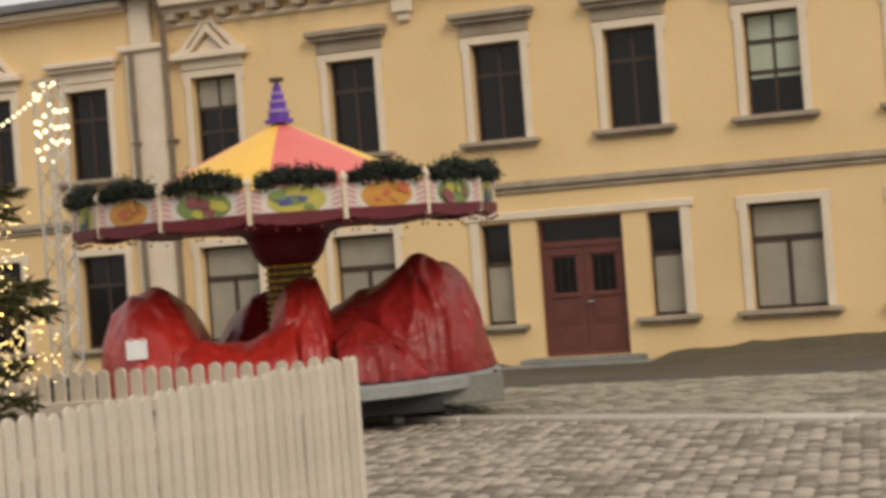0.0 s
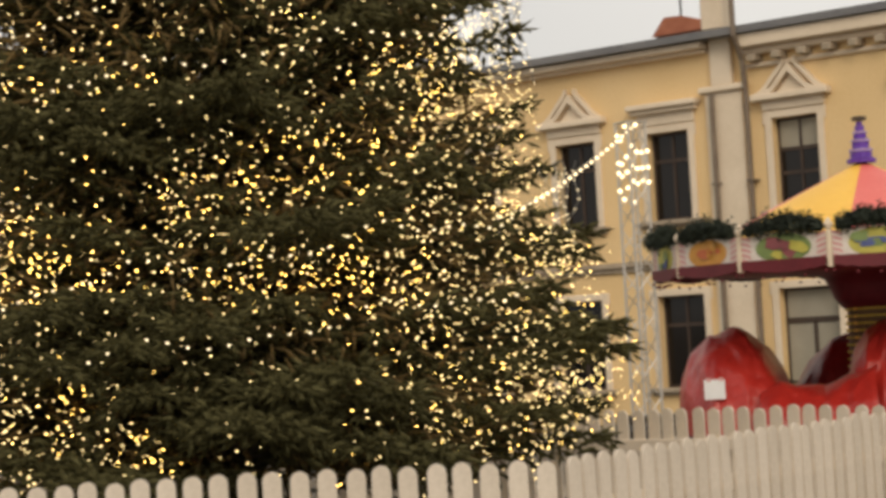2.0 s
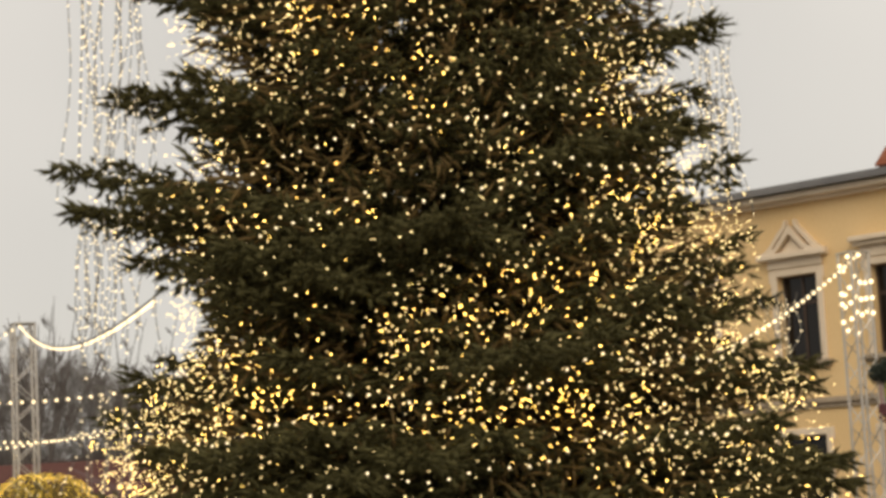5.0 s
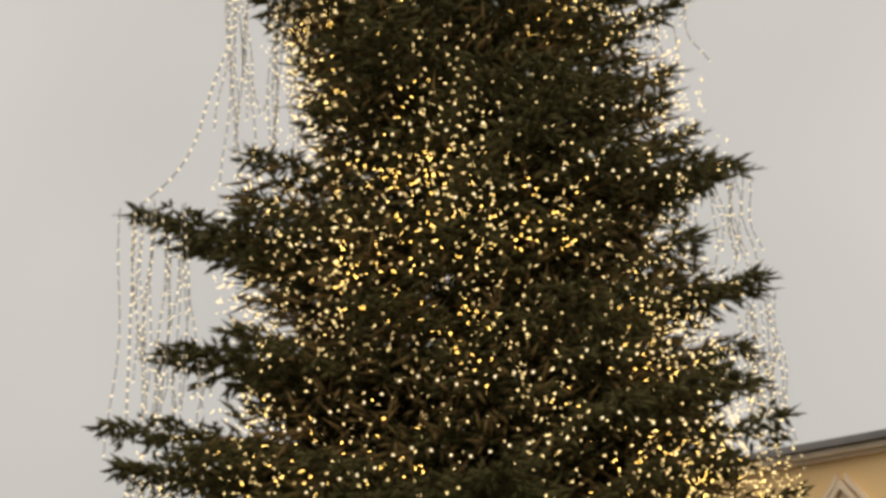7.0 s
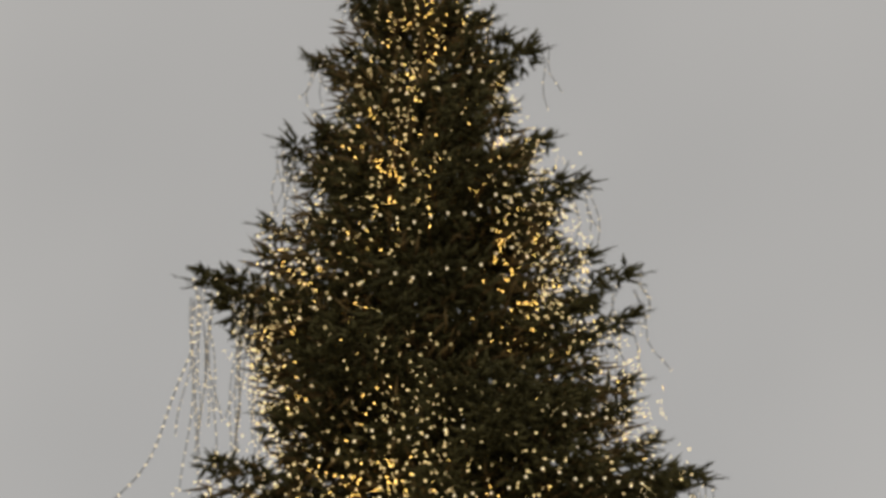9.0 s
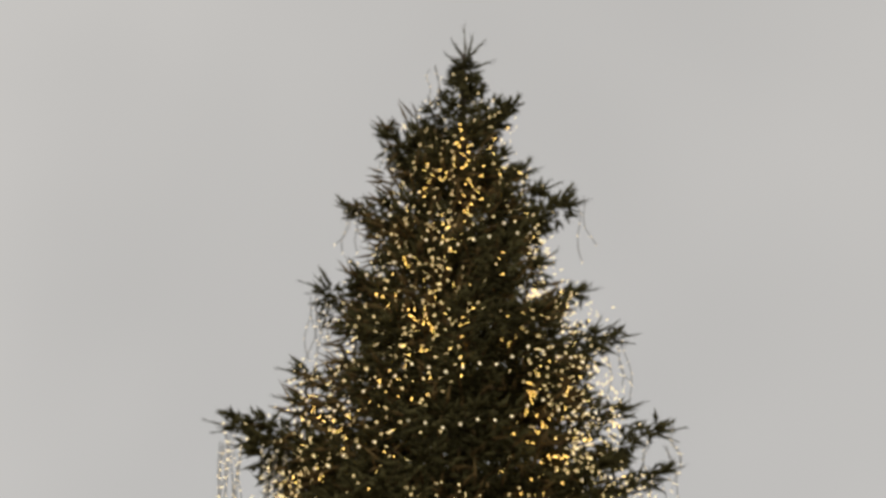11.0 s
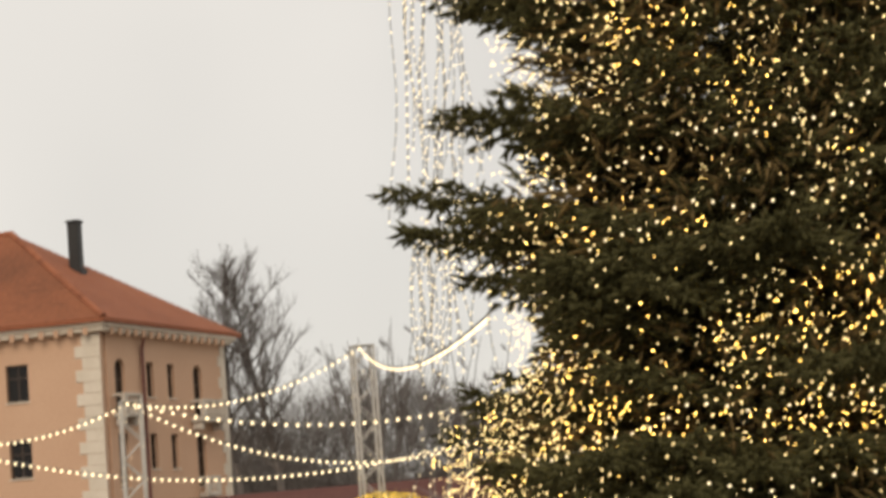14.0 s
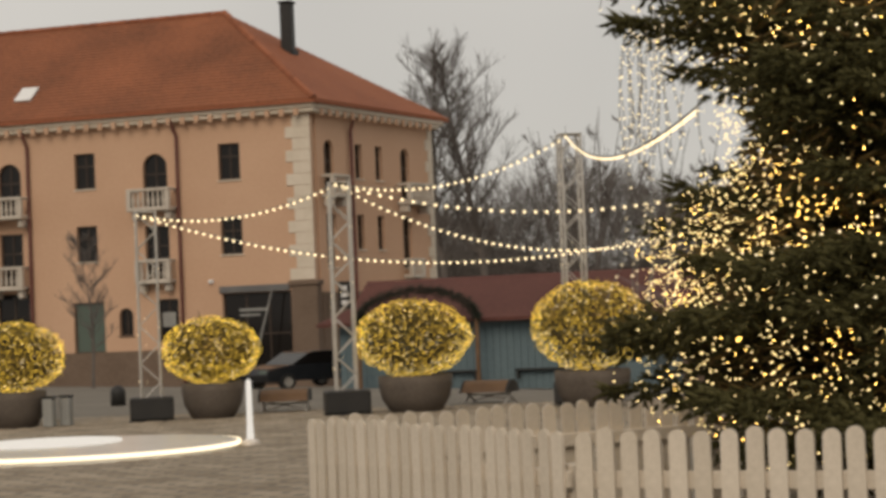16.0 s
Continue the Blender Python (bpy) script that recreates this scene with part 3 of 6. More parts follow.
for x, y in ((-1.5, -1.2), (1.5, -1.2), (-1.5, 1.2), (1.5, 1.2), (0.4, -1.9), (-0.6, 1.9)):
    part("jack_leg", join(box(x - 0.04, x + 0.04, y - 0.04, y + 0.04, 0.03, 0.34, 0.005), box(x - 0.12, x + 0.12, y - 0.12, y + 0.12, 0.0, 0.03, 0.008)), BLACK, carousel)
part("skirt_panel", join(box(1.3, 2.08, -1.35, -1.32, 0.2, 0.49, 0.01), box(2.05, 2.08, -1.318, 0.9, 0.2, 0.49, 0.01)), STEP, carousel, "grey sheet-metal skirt")
part("side_ramp", join(box(-2.85, -2.12, -0.9, 0.3, 0.44, 0.60, 0.03), box(-2.7, -2.3, -0.7, 0.1, 0.0, 0.438, 0.02)), RUBBER, carousel, "black rubber-topped side ramp")
part("column", lathe([(0.0, 0.5), (0.27, 0.5), (0.25, 0.9), (0.25, 1.9), (0.0, 1.9)], 20), BENCH_WOOD, carousel, smooth=True)
for k in range(12):
    z = 0.98 + 0.075 * k
    ring = part("light_ring", moved(lathe([(0.25, -0.012), (0.278, -0.012), (0.278, 0.012), (0.25, 0.012)], 20), pose(0, 0, z)), GOLD_TWIG, carousel)
    for a in (-2.2, -0.94):
        part("knob", bulbs_mesh("knob", [(0.285 * math.cos(a), 0.285 * math.sin(a), z)], 0.022, CANOPY_YELLOW), None, ring)
part("collar", lathe([(0.2, 1.72), (0.30, 1.75), (0.38, 1.86), (0.42, 1.97), (0.47, 2.06), (0.60, 2.11), (1.5, 2.13), (2.2, 2.2), (2.2, 2.22), (0.2, 2.24)], 32), MAROON, carousel, "maroon flared collar under the roof", smooth=True)
apex, rim, zr = 3.28, 2.12, 2.30
for k in range(6):
    a0 = -96 + 60 * k
    seg = lathe([(0.02, apex), (0.10, apex - 0.03), (0.8, 2.93), (1.5, 2.58), (rim, zr), (rim, zr - 0.03), (0.02, apex - 0.06)], 8, a0, a0 + 60)
    part("canopy_segment", seg, CANOPY_PINK if k % 2 == 0 else CANOPY_YELLOW, carousel, "coral vinyl roof segment" if k % 2 == 0 else "yellow vinyl roof segment")
zf, tiers = 3.27, []
for k, (r, h) in enumerate(((0.155, 0.05), (0.115, 0.07), (0.125, 0.035), (0.09, 0.07), (0.10, 0.03), (0.07, 0.06), (0.075, 0.03), (0.05, 0.06), (0.035, 0.04))):
    part("finial_tier", moved(lathe([(0.0, 0), (r, 0.004), (r, h - 0.004), (0.0, h)], 16), pose(0, 0, zf)), LILAC if k in (2, 4, 6) else PURPLE, carousel, smooth=False)
    zf += h
part("finial_cap", lathe([(0.0, zf), (0.075, zf + 0.01), (0.08, zf + 0.05), (0.0, zf + 0.06)], 12), BARK, carousel)
PIC = [(0.62, 0.16, 0.06), (0.55, 0.50, 0.10), (0.10, 0.13, 0.32), (0.66, 0.32, 0.06), (0.30, 0.09, 0.10), (0.22, 0.30, 0.10)]
PICS = [material("panel_picture", tuple(x * 0.75 for x in c), c, 0.45, 6, 14, 0.05) for c in PIC]
NP, RB = 15, 2.24
rng = random.Random(11)
RED_BULB = bulbs_mesh("bulb", [(0, 0, 0)], 0.018, MAROON)
for k in range(NP):
    a = -90 - 9 + 24 * k + 12
    pm = pose(0, 0, 0, 0, 0, a + 90) @ pose(0, -RB * math.cos(radians(12)), 0)
    w = RB * math.sin(radians(12)) - 0.03
    arc = [(x, 2.47 + 0.04 * math.cos(x / w * math.pi / 2)) for x in np.linspace(w, -w, 9)]
    low = [(x, 2.24 - 0.04 * math.cos(x / w * math.pi / 2)) for x in np.linspace(-w, w, 9)]
    board = part("rounding_board", extrude(low + arc, "y", -0.015, 0.015), PANEL_WHITE, carousel, "white painted rounding board with a colourful picture", m=pm)
    ell = [(0.29 * math.cos(t), 2.36 + 0.14 * math.sin(t)) for t in np.linspace(0, 2 * math.pi, 20, endpoint=False)]
    part("picture", extrude(ell, "y", -0.022, -0.016), PICS[(k * 2 + 1) % 6], board)
    for j in range(7):
        cx, cz, r = rng.uniform(-0.19, 0.19), 2.35 + rng.uniform(-0.07, 0.07), rng.uniform(0.035, 0.085)
        blob = [(cx + r * (1 + 0.3 * math.sin(3 * t + j)) * math.cos(t), cz + 0.75 * r * (1 + 0.25 * math.cos(2 * t + k)) * math.sin(t)) for t in np.linspace(0, 2 * math.pi, 12, endpoint=False)]
        part("picture_patch", extrude(blob, "y", -0.0262 - 0.003 * j, -0.0235 - 0.003 * j), PICS[(k + 3 * j + 2) % 6], board)
    for s in (-1, 1):
        for j in range(5):
            z = 2.215 + 0.055 * j
            part("stripe", extrude([(s * (w - 0.10), z), (s * w, z + 0.03), (s * w, z + 0.062), (s * (w - 0.08), z + 0.035)] if s < 0 else [(s * w, z + 0.03), (s * (w - 0.10), z), (s * (w - 0.08), z + 0.035), (s * w, z + 0.062)], "y", -0.02, -0.0155), STRIPE_PINK, board)
    trim = [(x, 2.17 - 0.04 * math.cos(x / w * math.pi / 2) - 0.012 * abs(math.sin(x * 24))) for x in np.linspace(-w, w, 26)]
    part("scalloped_trim", extrude(trim + [(w, 2.25), (-w, 2.25)], "y", -0.05, -0.024), MAROON, board)
    for x in np.linspace(-w, w, 5):
        part("bulb", RED_BULB, None, board, m=Matrix.Translation((x, -0.04, 2.11 - 0.04 * math.cos(x / w * math.pi / 2))))
    g = np.random.RandomState(k)
    n = 2400
    x = g.uniform(-w * 0.9, w * 0.9, n)
    c0 = np.stack([x, g.normal(-0.01, 0.05, n), 2.535 + 0.06 * np.cos(x / w * 1.57) + g.normal(0, 0.034, n) * (0.5 + np.cos(x / w * 1.4))], 1)
    d = g.normal(0, 1, (n, 3))
    d /= np.linalg.norm(d, axis=1)[:, None]
    e = np.cross(d, g.normal(0, 1, (n, 3)))
    e /= np.linalg.norm(e, axis=1)[:, None]
    gv = np.stack([c0 - e * 0.012, c0 + e * 0.014, c0 + d * 0.055], 1).reshape(-1, 3)
    part("garland", array_mesh("garland", gv, np.arange(3 * n).reshape(-1, 3), GARLAND), None, board, "dark green fir garland")
    pp = pose(0, 0, 0, 0, 0, a + 90 + 12) @ pose(0, -RB, 0)
    part("post", join(box(-0.028, 0.028, -0.03, 0.03, 2.14, 2.5, 0.01), moved(lathe([(0.0, 2.5), (0.035, 2.51), (0.045, 2.55), (0.02, 2.6), (0.0, 2.62)], 10), Matrix())), TRIM, carousel, m=pp)


def cover(x0, x1, front, back, top, mat, seed, label, deep=0.05):
    """A draped tarpaulin: a sheet that follows a ridge line top(x) and falls to a hem on the deck in front and behind."""
    v, f, nx, ny = [], [], 64, 60
    tx, tz = [p[0] for p in top], [p[1] for p in top]
    for i in range(nx + 1):
        x = x0 + (x1 - x0) * i / nx
        h = float(np.interp(x, tx, tz))
        edge = math.sqrt(max(0.05, 2.12 ** 2 - x * x))
        ya, yb = max(front, -edge), min(back, edge)
        for k in range(ny + 1):
            q = k / ny
            s = abs(2 * q - 1)
            prof = (1 - s ** 2.4) ** 0.62
            y = ya + (yb - ya) * q
            fold = noise.noise((x * 2.6 + seed, seed, s * 0.7)) * 0.6 + noise.noise((x * 6.5, seed * 2, s * 0.9 + x)) * 0.3 - abs(noise.noise((x * 3.2 - s * 1.6, seed + 5, 0))) * 0.9 + abs(noise.noise((x * 5 + q * 4, q * 7 - x * 2, seed))) * 0.8 - abs(noise.noise((x * 9 - q * 5, q * 9 + x * 4, seed + 3))) * 0.45
            amp = deep * (0.4 + 1.4 * s * (1 - s) * 2)
            hem = 1.0 if 0 < k < ny else 0.0
            v.append((x + 0.6 * amp * noise.noise((x * 3, q * 4, seed)), y + (amp * 1.8 * fold if q < 0.5 else -amp * 1.8 * fold) * hem,
                      0.508 + max(0.0, (h - 0.51) * prof * (1 + 0.08 * noise.noise((x * 4, q * 5, seed)) * hem) + amp * 0.5 * fold * prof)))
    for i in range(nx):
        f += [(i * (ny + 1) + k, (i + 1) * (ny + 1) + k, (i + 1) * (ny + 1) + k + 1, i * (ny + 1) + k + 1) for k in range(ny)]
    cov = thing("tarpaulin_cover", CM, label, "tarpaulin", "covers on the carousel")
    part("sheet", (v, f), mat, cov, smooth=True)
    rope = [(x0 + (x1 - x0) * t, max(front, -math.sqrt(max(0.05, 2.12 ** 2 - (x0 + (x1 - x0) * t) ** 2))) - 0.012, 0.52 + 0.012 * math.sin(t * 30)) for t in np.linspace(0.02, 0.98, 24)]
    part("hem_rope", tube(rope, 0.012, sides=5), MAROON, cov)


cover(-1.0, 0.5, 0.2, 1.9, [(-1.0, 0.75), (-0.72, 1.15), (-0.45, 1.42), (-0.25, 1.46), (0.3, 1.3), (0.5, 0.9)], TARP_DARK, 4.1, "dark red tarpaulin over a seat at the back of the deck")
cover(-2.07, -0.86, -1.4, 1.2, [(-2.07, 0.62), (-2.03, 1.05), (-1.92, 1.36), (-1.74, 1.53), (-1.5, 1.58), (-1.28, 1.55), (-1.12, 1.42), (-1.0, 1.2), (-0.9, 0.95), (-0.86, 0.75)], TARP, 1.0, "red tarpaulin rounded over a carousel seat", 0.06)
cover(-1.15, 0.0, -1.85, -0.1, [(-1.15, 0.95), (-0.95, 1.06), (-0.75, 1.0), (-0.5, 0.98), (-0.25, 1.08), (0.0, 1.2)], TARP, 2.3, "red tarpaulin hanging slack between two seats", 0.07)
cover(-0.30, 0.42, -1.45, 0.45, [(-0.30, 0.9), (-0.2, 1.28), (-0.06, 1.5), (0.12, 1.57), (0.28, 1.55), (0.36, 1.3), (0.42, 0.9)], TARP, 6.2, "bright red tarpaulin wrapped round the carousel column", 0.075)
cover(0.36, 2.14, -1.4, 1.3, [(0.36, 1.2), (0.5, 1.27), (0.85, 1.43), (1.1, 1.58), (1.28, 1.73), (1.45, 1.77), (1.62, 1.68), (1.85, 1.46), (2.0, 1.16), (2.1, 0.75), (2.14, 0.55)], TARP_DARK, 8.7, "tall crumpled dark red tarpaulin draped over carousel figures", 0.13)
cover(0.4, 1.3, -1.95, -0.6, [(0.4, 0.95), (0.6, 1.1), (0.85, 1.05), (1.1, 0.9), (1.3, 0.65)], TARP_DARK, 11.9, "dark red tarpaulin hanging over a low seat", 0.08)
note = thing("paper_notice", CM, "square white paper notice stuck on the red tarpaulin", "notice")
part("sheet", box(-1.70, -1.49, -1.32, -1.314, 0.90, 1.10), PAPER, note)
part("tape", join(box(-1.67, -1.63, -1.323, -1.3205, 1.08, 1.12), box(-1.55, -1.51, -1.323, -1.3205, 1.08, 1.12)), STRIPE_PINK, note)

# ---- the spruce ----
TREE = Vector((0.92, 12.4, 0.0))
PROFILE = [(0.7, 1.95), (1.4, 2.32), (2.4, 2.2), (3.2, 2.0), (3.9, 1.82), (4.5, 1.78), (5.3, 1.68), (6.3, 1.42), (6.9, 1.28), (7.75, 0.9), (8.86, 0.5), (9.5, 0.26), (10.0, 0.06)]


def reach(z):
    return float(np.interp(z, [p[0] for p in PROFILE], [p[1] for p in PROFILE]))


def lean(z):
    """The trunk leans, a little more towards its top."""
    return 0.013 * z - 0.03 + 0.035 * max(0.0, z - 7.2)


# outline of the flanks: open bays between tiers of limbs
FLANK_W = [(1.0, 2.35), (2.1, 2.2), (2.31, 2.09), (2.65, 1.74), (2.82, 1.71), (3.05, 1.97), (3.42, 2.3), (3.7, 2.3), (3.84, 1.58), (4.1, 1.7), (4.24, 2.0), (4.34, 1.67), (4.68, 1.9), (4.81, 1.64), (5.1, 2.0), (5.3, 1.84), (5.4, 1.6),
           (5.5, 1.07), (5.6, 1.16), (6.05, 1.25), (6.5, 1.46), (6.8, 1.58), (6.95, 1.35), (7.1, 1.15), (7.25, 1.14), (7.42, 0.81), (7.65, 0.88), (7.84, 0.96), (8.0, 0.68), (8.12, 0.6), (8.3, 0.65), (8.48, 0.8), (8.62, 0.58), (8.88, 0.54), (9.05, 0.55), (9.3, 0.35), (9.6, 0.24), (10.0, 0.05)]
FLANK_E = [(1.0, 2.4), (1.68, 2.42), (1.87, 2.13), (2.22, 2.4), (2.5, 1.94), (2.78, 2.14), (2.93, 1.92), (3.3, 1.9), (3.6, 1.78), (3.85, 1.64), (4.06, 1.82), (4.17, 1.27), (4.36, 1.76), (4.6, 1.82), (4.76, 1.24), (4.85, 1.12), (5.07, 1.54), (5.2, 1.65), (5.38, 1.75), (5.6, 1.58),
           (6.02, 1.46), (6.12, 1.18), (6.31, 0.76), (6.46, 1.2), (6.54, 1.44), (6.6, 1.1), (6.75, 1.42), (6.9, 1.2), (7.06, 1.06), (7.3, 0.98), (7.55, 1.14), (7.67, 0.84), (7.84, 0.9), (7.98, 0.57), (8.29, 0.7), (8.55, 0.78), (8.7, 0.5), (8.83, 0.52), (9.04, 0.42), (9.35, 0.4), (9.6, 0.24), (10.0, 0.05)]


# hollows where lights crowd: heading round the trunk, height
LIT = [(256, 2.4), (260, 1.9), (244, 1.4), (236, 1.3), (335, 1.4), (338, 1.0), (317, 3.0), (305, 1.9), (269, 2.8), (240, 3.5), (258, 3.2), (231, 4.3), (308, 4.3), (313, 3.4), (282, 3.5), (198, 3.6), (264, 4.0),
       (251, 5.2), (193, 5.2), (314, 6.4), (247, 6.9), (300, 6.8), (212, 6.7), (258, 5.4), (280, 4.7), (263, 8.3), (236, 7.9), (214, 2.3), (205, 2.0), (242, 1.5), (219, 3.4), (232, 1.4), (355, 1.5), (0, 1.2), (350, 2.0), (212, 1.5)]
# where big boughs stand out and hide the lights
DARK = [(241, 2.8), (235, 2.5), (284, 2.4), (320, 2.6), (277, 1.5), (257, 2.1), (334, 1.7), (270, 1.3), (248, 1.7), (245, 2.4), (265, 3.1), (231, 3.6), (307, 3.6), (283, 4.1), (228, 3.0), (258, 5.9), (275, 5.5), (231, 5.6), (285, 5.3), (294, 5.6),
        (243, 5.8), (259, 6.5), (287, 7.1), (273, 6.3), (239, 3.0), (221, 1.7), (237, 1.9), (247, 2.9), (202, 1.6)]


def near(spots, a, z):
    s = 0.0
    for turn, zs in spots:
        w = (a - radians(turn) + math.pi) % (2 * math.pi) - math.pi
        d2 = (w * reach(z)) ** 2 + (z - zs) ** 2
        if d2 < 0.7:
            s += math.exp(-d2 / 0.13)
    return min(s, 1.1)


def wave(a, z):
    return noise.noise((1.7 * math.cos(a), 1.7 * math.sin(a), 1.15 * z)) + 0.5 * noise.noise((4 * math.cos(a), 4 * math.sin(a), 2.4 * z + 7))


def bulge(a, z):
    """How far the boughs stand out of the tree's even round, or sink in."""
    b = 0.8 * near(DARK, a, z) - 0.9 * near(LIT, a, z) - 0.7 * wave(a, z)
    return 1 + 0.12 * max(-1.4, min(0.6, b)) * (1 - abs(math.cos(a)) ** 4)


def inside(a):
    return 1 - 0.2 * max(0.0, abs(math.cos(a)) - 0.55)


def edge(z, a):
    R, c = reach(z), math.cos(a)
    if z < 1.0 or abs(c) < 0.4:
        return R
    side = FLANK_E if c > 0 else FLANK_W
    q = float(np.interp(z, [p[0] for p in side], [p[1] for p in side]))
    return min(R, q / abs(c)) if q < R else R + (q - R) * abs(c) ** 3


def bay(z, a):
    """Reach at a height and a heading in radians, kept clear of the open bays."""
    return min(edge(z - 0.08, a), edge(z, a), edge(z + 0.08, a))


def twig_template():
    """A twig along x, length 1: a spindle bristling with needles."""
    v = [(0, 0, 0)] + [(0.4, 0.5 * math.cos(a), 0.5 * math.sin(a)) for a in (0.4, 1.97, 3.54, 5.11)] + [(1, 0, 0)]
    f = [(0, 1 + (k + 1) % 4, 1 + k) for k in range(4)] + [(5, 1 + k, 1 + (k + 1) % 4) for k in range(4)]
    g = random.Random(3)
    for k in range(10):
        a, x = k * 2.4, 0.1 + 0.085 * k
        o = len(v)
        r = 1.08 if k < 9 else 0.6
        v += [(x, 0.3 * math.cos(a - 0.5), 0.3 * math.sin(a - 0.5)), (x + 0.05, 0.3 * math.cos(a + 0.5), 0.3 * math.sin(a + 0.5)), (x + 0.2, r * math.cos(a), r * math.sin(a))]
        f.append((o, o + 1, o + 2))
    return np.array(v, dtype=float), np.array(f)


TWIG_V, TWIG_F = twig_template()


def twigs_mesh(name, base, way, length, radius, mat, needles=10):
    """One mesh of many twigs: arrays of starts, directions, lengths and radii."""
    tv, tf = TWIG_V[:6 + 3 * needles], TWIG_F[:8 + needles]
    way = way / np.linalg.norm(way, axis=1)[:, None]
    side = np.cross(way, np.array([0.12, 0.2, 1.0]))
    side /= np.linalg.norm(side, axis=1)[:, None]
    up = np.cross(side, way)
    v = base[:, None, :] + way[:, None, :] * (tv[None, :, 0:1] * length[:, None, None]) \
        + side[:, None, :] * (tv[None, :, 1:2] * radius[:, None, None]) + up[:, None, :] * (tv[None, :, 2:3] * radius[:, None, None])
    f = tf[None] + len(tv) * np.arange(len(base))[:, None, None]
    return array_mesh(name, v.reshape(-1, 3), f.reshape(-1, 3), mat)


def branch_mesh(L, seed):
    """A spray of spruce along x, L long: a limb, side shoots and twigs on them; long old limbs carry finer, hanging twigs."""
    g = np.random.RandomState(seed)
    base, way, length = [], [], []
    old = L > 1.1
    sag = g.uniform(-0.05, 0.05)

    def limb(s):
        return np.array([s * L, 0.03 * L * math.sin(3 * s + seed), (sag + 0.10) * L * (s * s - 0.35 * s)])
    step = 0.085 if L > 0.8 else 0.055
    s = 0.22 if old else 0.16
    while s < 1.0:
        p = limb(s)
        for sd in (-1, 1):
            ln = (0.34 * L * (1 - s) ** 0.75 + 0.09) * g.uniform(0.7, 1.15) * (1.0 if L > 0.8 else 0.8)
            ang = radians(g.uniform(42, 66)) * sd
            d = np.array([math.cos(ang), math.sin(ang), g.uniform(-0.42, 0.3)])
            k = 0.0
            while k < ln:
                for e in (-1, 1):
                    a2 = ang + e * radians(g.uniform(25, 60))
                    base.append(p + d * k + g.normal(0, 0.012, 3))
                    way.append([math.cos(a2), math.sin(a2), g.uniform(-1.1, 0.75) if old else g.uniform(-0.8, 0.8)])
                    length.append(g.uniform(0.08, 0.16) if old else g.uniform(0.09, 0.17) * (1.0 if L > 0.8 else 0.8))
                k += 0.07 if old else 0.085
            base.append(p + d * (ln * 0.9))
            way.append(d)
            length.append(g.uniform(0.09, 0.15))
        base.append(p)
        way.append([0.6, g.normal(0, 0.3), g.choice([-1, 1]) * 0.9])
        length.append(g.uniform(0.07, 0.12))
        s += step / L
    for q in (-0.5, 0, 0.5):
        base.append(limb(0.97))
        way.append([1, q, 0.15])
        length.append(0.15)
    base, way, length = np.array(base), np.array(way), np.array(length)
    rad = g.uniform(0.022, 0.032, len(base)) if old else g.uniform(0.022, 0.031, len(base))
    return twigs_mesh("branch", base, way, length, rad, NEEDLE, 6 if old else 9)


BR = {L: [branch_mesh(L, 10 * i + k) for k in range(3)] for i, L in enumerate((0.45, 0.8, 1.3, 1.8, 2.3))}
spruce = thing("spruce_tree", pose(*TREE), "tall dark blue-green spruce hung all over with warm fairy lights", "tree")
part("trunk", tube([(0, 0, -0.1), (0.0, 0, 2.5), (0.04, 0.02, 5.5), (0.07, 0.0, 7.4), (0.18, 0.0, 9.75)], 0.17, 0.02, 10), BARK, spruce)
rng = random.Random(21)
TIPS = []  # heading round the trunk, height, reach of each limb's tip
z = 0.95
while z < 9.75:
    R = reach(z)
    n = max(3, int(5 + 2.4 * R))
    turn = rng.uniform(0, 360)
    for k in range(n):
        side = turn + 360 * k / n
        side += rng.uniform(-14, 14)
        zt = z + rng.uniform(-0.12, 0.12)
        R = bay(zt, radians(side)) * bulge(radians(side), zt) - (0.10 if zt > 2.0 else 0.0)
        TIPS.append((side, zt, max(R, 0.05) * rng.choice((0.78, 0.86, 0.92, 0.96, 1.0, 1.03)) * rng.uniform(0.95, 1.04)))
    z += 0.17 + 0.09 * min(1, R / 2)
# limbs that stand out of the outline
TIPS += [(186, 3.72, 2.36), (190, 3.46, 2.27), (194, 3.42, 2.2), (188, 2.38, 1.95), (194, 2.3, 1.95), (184, 4.2, 2.0), (190, 4.15, 1.9), (184, 5.12, 2.16), (188, 5.0, 1.95), (183, 4.9, 1.85), (0, 4.54, 1.8), (-6, 4.45, 1.76), (0, 4.08, 1.7), (0, 5.3, 1.75), (-5, 5.2, 1.62), (4, 5.58, 1.45),
         (0, 6.0, 1.33), (182, 6.77, 1.55), (187, 6.68, 1.42), (178, 7.2, 1.09), (183, 7.8, 0.96), (178, 8.44, 0.75), (182, 9.02, 0.53), (-2, 6.72, 1.38), (2, 6.47, 1.39), (3, 7.48, 1.12), (-3, 7.78, 0.83), (0, 8.5, 0.78), (4, 8.77, 0.44), (0, 9.3, 0.37),
         (0, 2.2, 2.28), (-8, 2.3, 2.25), (2, 2.75, 2.05), (-10, 1.7, 2.36), (5, 1.68, 2.34), (8, 1.2, 2.36), (0, 1.0, 2.3), (182, 2.2, 2.1), (190, 1.5, 2.4), (178, 1.2, 2.4), (250, 1.05, 2.6), (290, 1.1, 2.5), (228, 1.2, 2.6), (270, 1.3, 2.5)]
